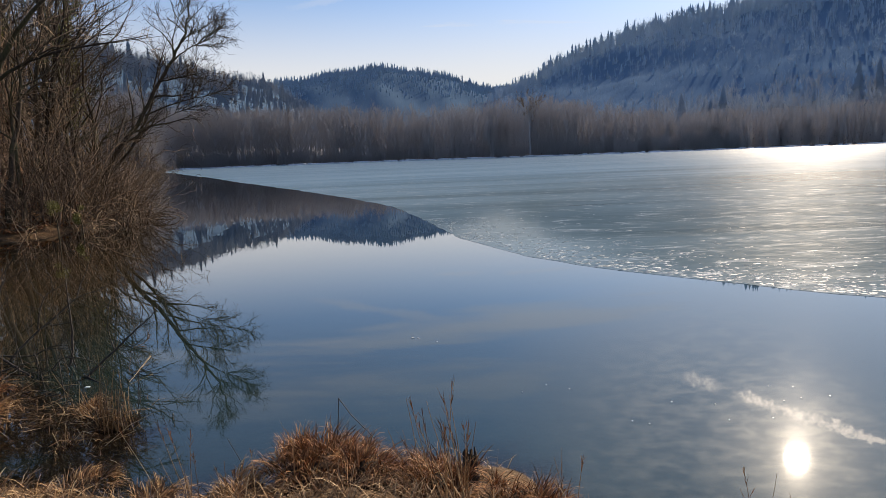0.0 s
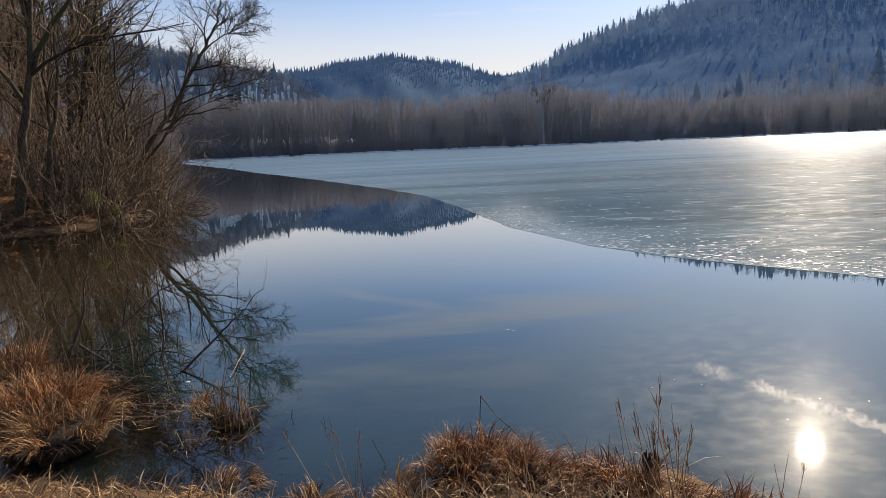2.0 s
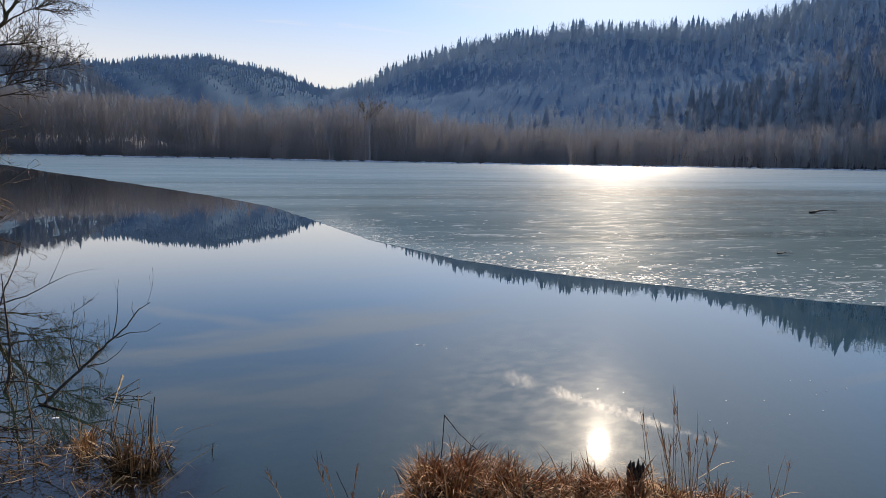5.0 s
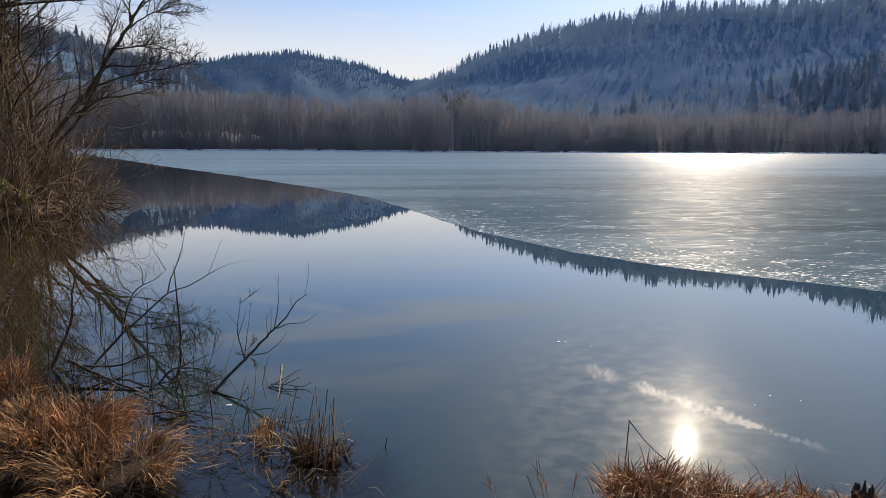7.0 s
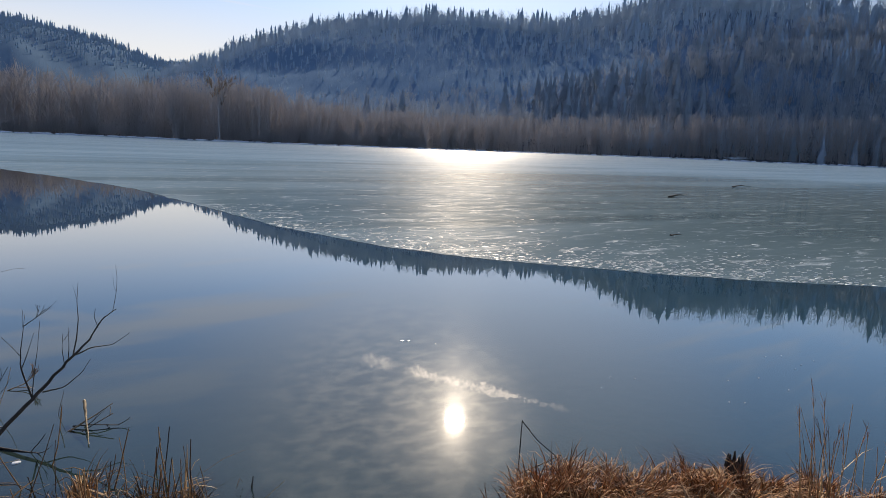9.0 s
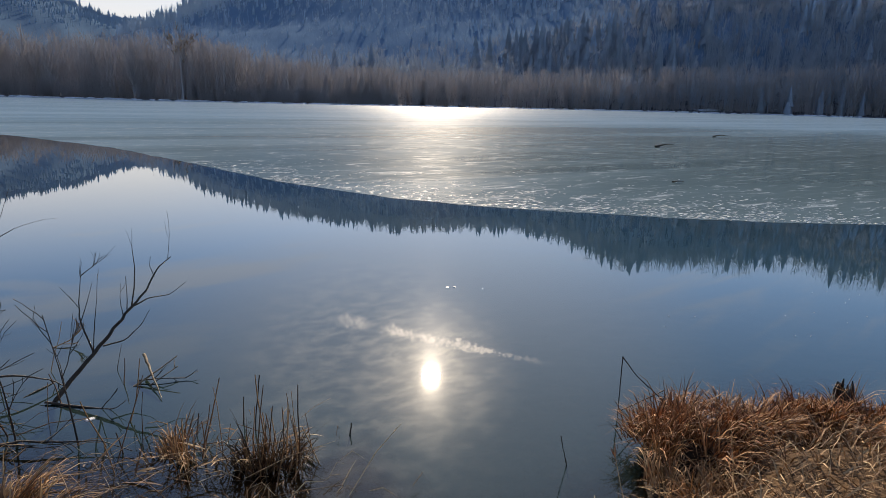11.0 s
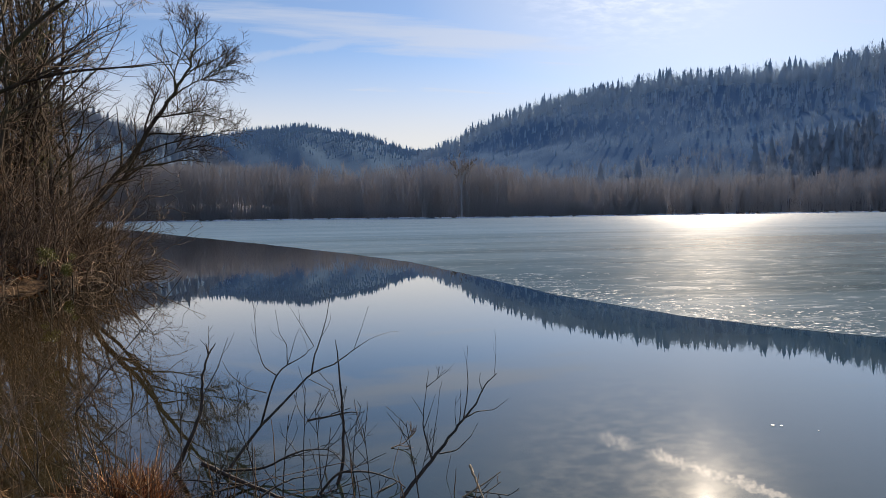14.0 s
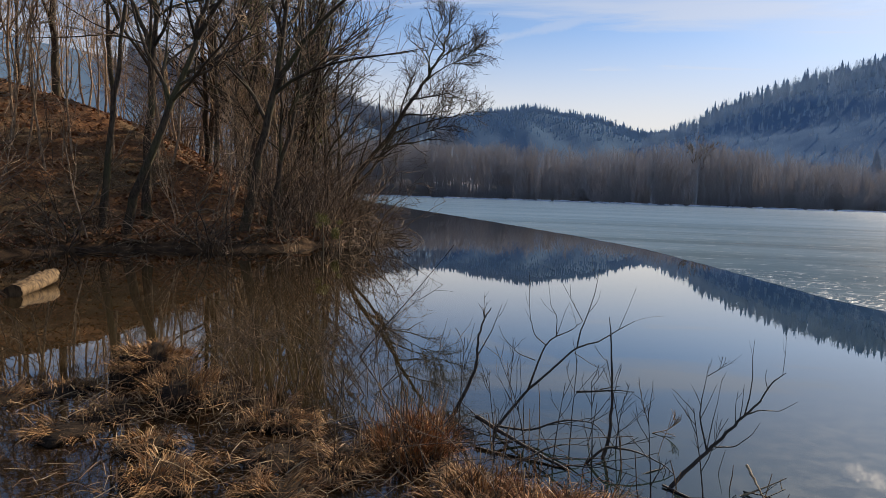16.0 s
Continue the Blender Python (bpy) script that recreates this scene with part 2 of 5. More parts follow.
M_LEAF = material("fallen_leaves", blade_look((0.16, 0.06, 0.022), (0.34, 0.165, 0.06), (0.50, 0.28, 0.12)), 0.7, 0.35)
M_IVY = material("ivy_leaves", blade_look((0.09, 0.085, 0.012), (0.19, 0.17, 0.03), (0.30, 0.26, 0.05)), 0.5, 0.4)
M_ROOT = material("tussock_roots", bark_look((0.018, 0.012, 0.007), (0.055, 0.036, 0.02)), 0.95, 0.2)
M_SNOW = material("old_snow", lambda n: n.mix(n.noise(place_of(n), 1.5, 4), (0.62, 0.68, 0.76), (0.85, 0.88, 0.9)), 0.8, 0.3)
M_RIME = material("rimy_ice", lambda n: n.mix(island(n), (0.20, 0.26, 0.30), (0.48, 0.55, 0.60)), 0.5, 0.4)
M_FOAM = material("white_ice_crumbs", lambda n: n.mix(n.noise(place_of(n), 30.0, 3), (0.6, 0.62, 0.62), (0.85, 0.86, 0.84)), 0.4, 0.5)


def water_material():
    m = bpy.data.materials.new("still_lake_water")
    m.use_nodes = True
    n = Nodes(m.node_tree)
    at = place_of(n)
    body = n.add("ShaderNodeBsdfDiffuse")
    lake_tone = n.mix(n.noise(at, 0.2, 3), (0.018, 0.052, 0.066), (0.025, 0.062, 0.075))
    # silt stirred up in the shallow bay, thinning out towards the open lake
    bay = n.math("ADD", n.vmath("DISTANCE", at, (-11.5, 11.0, 0.0)).outputs["Value"], n.math("MULTIPLY", n.math("SUBTRACT", n.noise(at, 0.35, 4), 0.5), 5.0))
    lake_tone = n.mix(n.ramp(bay, 5.0, 17.0, 1.0, 0.0), lake_tone, (0.020, 0.025, 0.014))
    lake_tone = n.mix(n.ramp(bay, 3.0, 8.5, 1.0, 0.0), lake_tone, (0.066, 0.045, 0.020))
    marsh = n.math("ADD", n.vmath("DISTANCE", at, (-7.6, 5.8, 0.0)).outputs["Value"], n.math("MULTIPLY", n.math("SUBTRACT", n.noise(at, 0.9, 4), 0.5), 1.6))
    lake_tone = n.mix(n.ramp(marsh, 1.0, 3.2, 1.0, 0.0), lake_tone, (0.085, 0.055, 0.024))
    n.put(body.inputs[0], lake_tone)
    clear = n.add("ShaderNodeBsdfTransparent")
    clear.inputs[0].default_value = (0.85, 0.70, 0.50, 1)
    under = n.add("ShaderNodeMixShader")
    depth = n.add("ShaderNodeAttribute", attribute_name="depth").outputs["Fac"]
    n.put(under.inputs[0], n.math("SUBTRACT", 1.0, n.math("POWER", 2.718, n.math("MULTIPLY", depth, -4.5))))
    n.link(clear.outputs[0], under.inputs[1])
    n.link(body.outputs[0], under.inputs[2])
    gloss = n.add("ShaderNodeBsdfGlossy")
    gloss.inputs["Roughness"].default_value = 0.012
    glow = n.add("ShaderNodeBsdfGlossy")
    glow.inputs["Roughness"].default_value = 0.17
    shine = n.add("ShaderNodeMixShader")
    shine.inputs[0].default_value = 0.0038
    n.link(gloss.outputs[0], shine.inputs[1])
    n.link(glow.outputs[0], shine.inputs[2])
    bump = n.add("ShaderNodeBump")
    bump.inputs["Distance"].default_value = 0.004
    bump.inputs["Strength"].default_value = 0.04
    n.link(n.noise(n.mapped(at, scale=(0.8, 1.6, 1)), 2.4, 3), bump.inputs["Height"])
    n.link(bump.outputs[0], gloss.inputs["Normal"])
    fres = n.add("ShaderNodeFresnel")
    fres.inputs["IOR"].default_value = 1.5
    mix = n.add("ShaderNodeMixShader")
    n.put(mix.inputs[0], n.math("MULTIPLY", fres.outputs[0], 1.68, clamp=True))
    n.link(under.outputs[0], mix.inputs[1])
    n.link(shine.outputs[0], mix.inputs[2])
    n.link(mix.outputs[0], n.add("ShaderNodeOutputMaterial").inputs[0])
    return m


def ice_material():
    """Grey lake ice: clear glossy film and frosted patches over a dull body."""
    m = bpy.data.materials.new("frosted_lake_ice")
    m.use_nodes = True
    n = Nodes(m.node_tree)
    at = place_of(n)
    streak = n.noise(n.mapped(at, scale=(0.25, 1.6, 1), turn=(0, 0, 8)), 0.10, 6, 0.6, 0.6)
    frost = n.noise(n.mapped(at, scale=(0.6, 2.0, 1), turn=(0, 0, 10)), 1.5, 7, 0.7, 0.9)
    ripple = n.noise(n.mapped(at, scale=(0.8, 2.5, 1), turn=(0, 0, 6)), 3.4, 5, 0.6, 0.5)
    # Dark near one rim, pale blue beyond: hill and sky reflections put into colour.
    thin = n.math("ADD", n.vmath("DISTANCE", at, (19.0, 6.0, 0.0)).outputs["Value"], n.math("MULTIPLY", n.math("SUBTRACT", streak, 0.5), 30.0))
    thick = n.mix(n.ramp(streak, 0.30, 0.70), (0.23, 0.38, 0.54), (0.33, 0.50, 0.68))
    colour = n.mix(n.ramp(thin, 6.0, 60.0), n.mix(n.ramp(streak, 0.30, 0.70), (0.06, 0.096, 0.11), (0.12, 0.17, 0.19)), thick)
    colour = n.mix(n.ramp(frost, 0.54, 0.74), colour, (0.50, 0.58, 0.64))
    bump = n.add("ShaderNodeBump")
    bump.inputs["Distance"].default_value = 0.005
    n.link(n.math("ADD", n.math("MULTIPLY", n.ramp(ripple, 0.35, 0.7), 0.75), n.math("MULTIPLY", n.noise(at, 12.0, 4, 0.6), 0.4)), bump.inputs["Height"])
    body, film, rime = n.add("ShaderNodeBsdfDiffuse"), n.add("ShaderNodeBsdfGlossy"), n.add("ShaderNodeBsdfGlossy")
    n.link(colour, body.inputs[0])
    film.inputs["Roughness"].default_value, rime.inputs["Roughness"].default_value = 0.06, 0.35
    faint = n.add("ShaderNodeBump")
    faint.inputs["Distance"].default_value = 0.0012
    n.link(ripple, faint.inputs["Height"])
    n.link(faint.outputs[0], film.inputs["Normal"])
    for s in (body, rime):
        n.link(bump.outputs[0], s.inputs["Normal"])
    fres = n.add("ShaderNodeFresnel")
    fres.inputs["IOR"].default_value = 1.31
    gloss, mix = n.add("ShaderNodeMixShader"), n.add("ShaderNodeMixShader")
    n.put(gloss.inputs[0], n.math("MULTIPLY", n.ramp(n.math("ADD", n.math("MULTIPLY", frost, 0.6), n.math("MULTIPLY", ripple, 0.4)), 0.42, 0.66, 0.03, 0.10), n.ramp(n.vmath("LENGTH", at).outputs["Value"], 14.0, 150.0, 0.8, 2.3)))
    n.link(film.outputs[0], gloss.inputs[1])
    n.link(rime.outputs[0], gloss.inputs[2])
    n.put(mix.inputs[0], n.math("MULTIPLY", fres.outputs[0], 0.66))
    n.link(body.outputs[0], mix.inputs[1])
    n.link(gloss.outputs[0], mix.inputs[2])
    n.link(mix.outputs[0], n.add("ShaderNodeOutputMaterial").inputs[0])
    return m


M_WATER = water_material()
M_ICE = ice_material()


# ---- building helpers ----
def mesh_data(name, verts, faces, mat, smooth=False):
    me = bpy.data.meshes.new(name)
    me.from_pydata([tuple(v) for v in verts], [], faces)
    me.materials.append(mat)
    if smooth:
        me.shade_smooth()
    return me


def fast_mesh(name, verts, quads, tris, mat, smooth=False):
    """A mesh from numpy arrays."""
    me = bpy.data.meshes.new(name)
    verts = np.asarray(verts, np.float32)
    quads = np.asarray(quads, np.int32).reshape(-1, 4)
    tris = np.asarray(tris, np.int32).reshape(-1, 3)
    me.vertices.add(len(verts))
    me.vertices.foreach_set("co", verts.ravel())
    me.loops.add(quads.size + tris.size)
    me.loops.foreach_set("vertex_index", np.concatenate([quads.ravel(), tris.ravel()]))
    me.polygons.add(len(quads) + len(tris))
    starts = np.concatenate([np.arange(len(quads)) * 4, len(quads) * 4 + np.arange(len(tris)) * 3])
    me.polygons.foreach_set("loop_start", starts.astype(np.int32))
    me.update(calc_edges=True)
    me.validate()
    me.materials.append(mat)
    if smooth:
        me.shade_smooth()
    return me


def empty(name, at=(0, 0, 0), **tags):
    ob = new(name)
    ob.location = at
    ob.empty_display_size = 0.1
    return tagged(ob, **tags)


def child(name, me, parent, label=""):
    ob = new(name, me)
    ob.parent = parent
    if label:
        tagged(ob, label=label)
    return ob


class Tubes:
    """Gathers tapered tubes and ribbons for one mesh."""

    def __init__(self):
        self.v, self.q, self.t, self.n = [], [], [], 0

    def tube(self, pts, radii, sides=5):
        pts, radii = np.asarray(pts, float), np.asarray(radii, float)
        k = len(pts)
        along = np.gradient(pts, axis=0)
        along /= np.linalg.norm(along, axis=1, keepdims=True) + 1e-9
        ref = np.array([0.0, 0, 1]) if abs(along[0][2]) < 0.8 else np.array([1.0, 0, 0])
        a = np.cross(along, ref)
        a /= np.linalg.norm(a, axis=1, keepdims=True) + 1e-9
        b = np.cross(along, a)
        ang = np.arange(sides) / sides * 2 * np.pi
        ring = pts[:, None] + radii[:, None, None] * (a[:, None] * np.cos(ang)[None, :, None] + b[:, None] * np.sin(ang)[None, :, None])
        self.v.append(ring.reshape(-1, 3))
        i, j = np.meshgrid(np.arange(k - 1), np.arange(sides), indexing="ij")
        n2 = (j + 1) % sides
        self.q.append((np.stack([i * sides + j, i * sides + n2, (i + 1) * sides + n2, (i + 1) * sides + j], -1).reshape(-1, 4)) + self.n)
        self.n += k * sides

    def ribbon(self, pts, widths, side):
        pts, widths, side = np.asarray(pts, float), np.asarray(widths, float)[:, None], np.asarray(side, float)
        k = len(pts)
        self.v.append(np.concatenate([pts - side * widths, pts + side * widths]))
        i = np.arange(k - 1)
        self.q.append(np.stack([i, i + k, i + k + 1, i + 1], -1) + self.n)
        self.n += 2 * k

    def raw(self, verts, quads=(), tris=()):
        self.v.append(np.asarray(verts, float))
        if len(quads):
            self.q.append(np.asarray(quads) + self.n)
        if len(tris):
            self.t.append(np.asarray(tris) + self.n)
        self.n += len(verts)

    def mesh(self, name, mat, smooth=False):
        return fast_mesh(name, np.concatenate(self.v), np.concatenate(self.q) if self.q else [], np.concatenate(self.t) if self.t else [], mat, smooth)


# ---- the lie of the land ----
SHORE = np.array([(60, -45), (22, -9), (9, -0.4), (4, 1.9), (1.9, 3.0), (0.6, 3.72), (-0.2, 4.2), (-1.2, 4.35), (-1.9, 4.3), (-2.7, 4.4),
                  (-3.5, 4.55), (-4.1, 4.65), (-4.9, 4.7), (-6.0, 4.6), (-7.4, 4.4), (-9, 4.6), (-11.2, 5.8), (-13.5, 8.2), (-15.6, 10.5),
                  (-16.8, 13), (-16.5, 15.2), (-15.4, 16.4), (-13.2, 17.2), (-11.9, 18.8), (-11.6, 22), (-14.9, 29), (-19.8, 39), (-29, 60),
                  (-43, 92), (-64, 140), (-84, 188), (-94, 215), (-60, 226), (-12, 222), (44, 194), (57, 187), (100, 194), (150, 192),
                  (215, 178), (262, 125), (280, 40), (260, -60), (150, -90)], float)
EYE = np.array([-2.5, 2.0])


def inside_and_distance(x, y, poly):
    """How far points lie from a closed line: positive inside."""
    d, ins = np.full(x.shape, 1e9), np.zeros(x.shape, bool)
    for (ax, ay), (bx, by) in zip(poly, np.roll(poly, -1, 0)):
        ex, ey = bx - ax, by - ay
        s = np.clip(((x - ax) * ex + (y - ay) * ey) / (ex * ex + ey * ey), 0, 1)
        d = np.minimum(d, np.hypot(x - ax - s * ex, y - ay - s * ey))
        if by != ay:
            ins ^= ((ay > y) != (by > y)) & (x < (bx - ax) * (y - ay) / (by - ay) + ax)
    return np.where(ins, d, -d)


def wavy(x, y, size, seed):
    """Smooth unevenness between -1 and 1."""
    r = np.random.RandomState(seed)
    out = 0
    for _ in range(7):
        a, k, p = r.rand() * 6.283, (0.6 + r.rand()) * 6.283 / size, r.rand() * 6.283
        out = out + np.sin((x * np.cos(a) + y * np.sin(a)) * k + p)
    return out / 4.5


def smooth01(v):
    v = np.clip(v, 0, 1)
    return v * v * (3 - 2 * v)


# ridge lines by heading from the lake's near shore: heading, elevation of the tree tops, distance
RIGHT = np.array([(4, 5.3, 1150), (7, 6.4, 1100), (9, 7.2, 1050), (11, 8.2, 1000), (14, 9.3, 960), (17.5, 10.6, 920), (22, 11.2, 880), (27, 11.7, 850), (35, 11.75, 780),
                  (39, 11.9, 720), (43, 12.6, 660), (45.5, 13.7, 600), (48.5, 14.6, 560), (53, 14.4, 530), (58, 13.8, 500), (62, 12.9, 480), (68, 13.4, 470), (80, 14, 470),
                  (120, 12, 520), (160, 6, 600)], float)
MID = np.array([(-32, 7.0, 1750), (-20, 7.1, 1750), (-13.2, 7.3, 1750), (-9, 8.0, 1700), (-5.2, 8.4, 1700), (-1.4, 8.0, 1700), (1, 7.4, 1680), (3.6, 6.55, 1650), (5.4, 6.0, 1600), (8, 5.3, 1600),
                (12, 5, 1600)], float)
LEFT = np.array([(-180, 4, 500), (-120, 8, 350), (-90, 13, 260), (-60, 14, 320), (-40, 12, 480), (-30, 10.6, 620), (-25.6, 9.6, 700), (-22.8, 9.1, 740), (-19.5, 8.2, 800), (-17, 7.6, 850), (-14.6, 6.9, 880),
                 (-12, 5.6, 900), (-9, 3.5, 900), (-6, 1, 900)], float)
FAR = np.array([(-5, 5.0, 3400), (3, 5.9, 3400), (6, 6.05, 3400), (9, 6.0, 3400), (20, 6, 3400)], float)


def hill(az, r, rows, foot, tree):
    el, far = np.interp(az, rows[:, 0], rows[:, 1]), np.interp(az, rows[:, 0], rows[:, 2])
    top = np.maximum(far * np.tan(np.radians(el)) - tree, 0)
    rise = np.clip((r - foot) / (far - foot), 0, 1)
    fall = np.clip((r - far) / (far * 1.1), 0, 1)
    z = top * (0.25 * rise + 0.75 * smooth01(rise * 0.93) / smooth01(np.array(0.93))) * (1 - 0.6 * smooth01(fall))
    edge = ((az >= rows[0, 0]) & (az <= rows[-1, 0])).astype(float)
    return z * edge


MOUNDS = [(-8.0, 7.25, 0.5, 0.14), (-7.3, 6.85, 0.45, 0.10), (-6.6, 6.7, 0.4, 0.08), (-5.4, 6.45, 0.45, 0.12), (-6.2, 5.9, 0.6, 0.10), (-4.6, 6.05, 0.35, 0.10),
          (-4.3, 5.55, 0.5, 0.14), (-3.3, 5.35, 0.3, 0.06), (-2.75, 5.05, 0.3, 0.08), (-7.7, 6.0, 0.6, 0.08), (-8.7, 6.5, 0.5, 0.08), (-0.95, 4.3, 0.35, 0.10), (-0.15, 4.25, 0.35, 0.10)]


def land(x, y):
    """Height of the ground, the lake bed included."""
    x, y = np.asarray(x, float), np.asarray(y, float)
    d = inside_and_distance(x, y, SHORE) + 0.12 * wavy(x, y, 1.1, 3) * (np.hypot(x - EYE[0], y - EYE[1]) < 60)
    r, az = np.hypot(x - EYE[0], y - EYE[1]), np.degrees(np.arctan2(x - EYE[0], y - EYE[1]))
    bed = -np.clip(d * 0.16, 0, 1.8) - 0.25 * smooth01(d / 0.5)
    shelf = (x < -4.4) & (y < 17) & (x > -20)
    bed = np.where(shelf, -0.05 - np.clip(d * 0.08, 0, 0.5), bed)
    bank = 0.19 * smooth01(-d / 0.45) + 0.17 * smooth01(-d / 2.5) + 0.03 * wavy(x, y, 0.8, 5)
    rough = 0.35 * wavy(x, y, 40, 8) * smooth01(-d / 20)
    left = np.where((x < -8) & (y > 6), smooth01(-d / 10) * 2.0 + np.clip(-d - 3, 0, 60) * (0.18 + 0.14 * smooth01((44 - y) / 16)), 0)
    hills = np.maximum.reduce([hill(az, r, RIGHT, 240, 20.5 + 4 * smooth01((az - 41) / 4)), hill(az, r, MID, 800, 22), hill(az, r, LEFT, 215, 18), hill(az, r, FAR, 2200, 10)])
    out = bank + rough + np.maximum(left * (r < 200), hills * smooth01((r - 200) / 40) * smooth01(-d / 75))
    z = np.where(d > 0, bed, out)
    for mx, my, size, high in MOUNDS:
        near = np.hypot(x - mx, y - my)
        z = np.maximum(z, np.where(near < size * 1.6, (high if mx > -2.5 else high * 0.1) * (1 - (near / size) ** 2) - 0.02, -9))
    return z + np.where(r > 250, (5 * wavy(x, y, 160, 9) + 1.0 * wavy(x, y, 38, 11) + 0.5 * wavy(x, y, 19, 12)) * smooth01((r - 260) / 200), 0)


def build_ground():
    rings = np.concatenate([[0.0], np.geomspace(0.4, 4600, 300)])
    turns = np.concatenate([np.arange(-180, -75, 2.0), np.arange(-75, 85, 0.4), np.arange(85, 180, 2.0)])
    R, A = np.meshgrid(rings[1:], np.radians(turns), indexing="ij")
    x, y = EYE[0] + R * np.sin(A), EYE[1] + R * np.cos(A)
    z = land(x, y)
    verts = np.stack([x, y, z], -1).reshape(-1, 3)
    n, k = R.shape
    i, j = np.meshgrid(np.arange(n - 1), np.arange(k), indexing="ij")
    j2 = (j + 1) % k
    quads = np.stack([i * k + j, (i + 1) * k + j, (i + 1) * k + j2, i * k + j2], -1).reshape(-1, 4)
    centre = len(verts)
    verts = np.concatenate([verts, [[EYE[0], EYE[1], float(land(EYE[0], EYE[1]))]]])
    jj = np.arange(k)
    tris = np.stack([np.full(k, centre), jj, (jj + 1) % k], -1)
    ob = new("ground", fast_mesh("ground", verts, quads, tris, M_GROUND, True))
    return tagged(ob, "lake shore of mud, straw and brown leaf litter rising into haze-tinted wooded hills", "ground", kind="structure")


build_ground()

# the lake: open water with a sheet of frosted ice on its far part
def build_water():
    xs = np.concatenate([np.linspace(-120, -22, 14), np.arange(-20, 8.1, 0.25), np.linspace(10, 300, 20)])
    ys = np.concatenate([np.linspace(-95, 0, 8), np.arange(1, 26, 0.25), np.linspace(28, 245, 24)])
    x, y = np.meshgrid(xs, ys, indexing="ij")
    i, j = np.meshgrid(np.arange(len(xs) - 1), np.arange(len(ys) - 1), indexing="ij")
    k = len(ys)
    me = fast_mesh("water", np.stack([x, y, x * 0], -1).reshape(-1, 3), np.stack([i * k + j, (i + 1) * k + j, (i + 1) * k + j + 1, i * k + j + 1], -1).reshape(-1, 4), [], M_WATER)
    me.attributes.new("depth", "FLOAT", "POINT").data.foreach_set("value", np.maximum(-land(x, y), 0).astype(np.float32).ravel())
    return new("water", me)


lake = build_water()
tagged(lake, "still open lake water mirroring the sky and wooded hills", "lake", kind="structure")

ICE_EDGE = np.array([(60, -38), (30, -8), (16, 1.5), (10, 5.0), (6.9, 7.0), (5.6, 7.75), (4.4, 8.65), (3.5, 9.5), (2.4, 10.5), (1.2, 12.1), (0.0, 15.0), (-0.95, 19.3),
                     (-2.3, 24.5), (-4.9, 30.5), (-10.8, 42.3), (-18, 56), (-29, 78), (-46, 110), (-72, 160), (-95, 205)], float)


def build_ice():
    rng = np.random.RandomState(4)
    line = []
    for a, b in zip(ICE_EDGE[:-1], ICE_EDGE[1:]):
        steps = max(2, int(np.hypot(*(b - a)) / max(0.12, np.hypot(*(a - EYE)) * 0.012)))
        steps = min(steps, 60)
        for s in np.arange(steps) / steps:
            line.append(a + (b - a) * s)
    line = np.array(line)
    far = np.hypot(*(line - EYE).T)
    line = line + rng.randn(*line.shape) * (0.0022 * far)[:, None]
    line[1:-1] = (line[:-2] + 2 * line[1:-1] + line[2:]) / 4
    rim = np.concatenate([line, [(-105, 222), (-60, 236), (-12, 232), (44, 206), (100, 208), (150, 206), (222, 188), (272, 128), (292, 40), (270, -64), (150, -94)]])
    bm = bmesh.new()
    top = bm.faces.new([bm.verts.new((x, y, 0.003)) for x, y in rim])
    wall = bmesh.ops.extrude_face_region(bm, geom=[top])
    for v in [g for g in wall["geom"] if isinstance(g, bmesh.types.BMVert)]:
        v.co.z = -0.03
    bmesh.ops.triangulate(bm, faces=bm.faces[:])
    bmesh.ops.recalc_face_normals(bm, faces=bm.faces[:])
    me = bpy.data.meshes.new("ice_sheet")
    bm.to_mesh(me)
    bm.free()
    me.materials.append(M_ICE)
    tagged(new("ice_sheet", me), "thin grey frosted ice sheet lying on the lake", "ice", kind="structure")


build_ice()


# ---- far woods ----
def conifer_batch(tubes, at, high, rng, tiers=5):
    """A spruce: tiers of drooping, ragged star-shaped skirts on a trunk."""
    x, y, z = at
    base, sides = high * rng.uniform(0.13, 0.2), 10
    verts, tris = [], []
    for k in range(tiers):
        lo = high * (0.10 + 0.80 * k / tiers)
        hi = min(high, lo + high * (0.36 - 0.03 * k))
        wide = base * (1 - 0.8 * k / tiers)
        ang = rng.rand() * 6.28 + np.arange(sides) / sides * 6.283
        rr = wide * np.where(np.arange(sides) % 2, 0.45, 1.0) * (0.75 + 0.5 * rng.rand(sides))
        s = len(verts)
        for a, q in zip(ang, rr):
            verts.append((x + q * math.cos(a), y + q * math.sin(a), z + lo - rng.rand() * high * 0.06 + (wide - q) * 0.5))
        verts.append((x, y, z + hi))
        tris += [(s + i, s + (i + 1) % sides, s + sides) for i in range(sides)]
    tubes.raw(verts, (), tris)


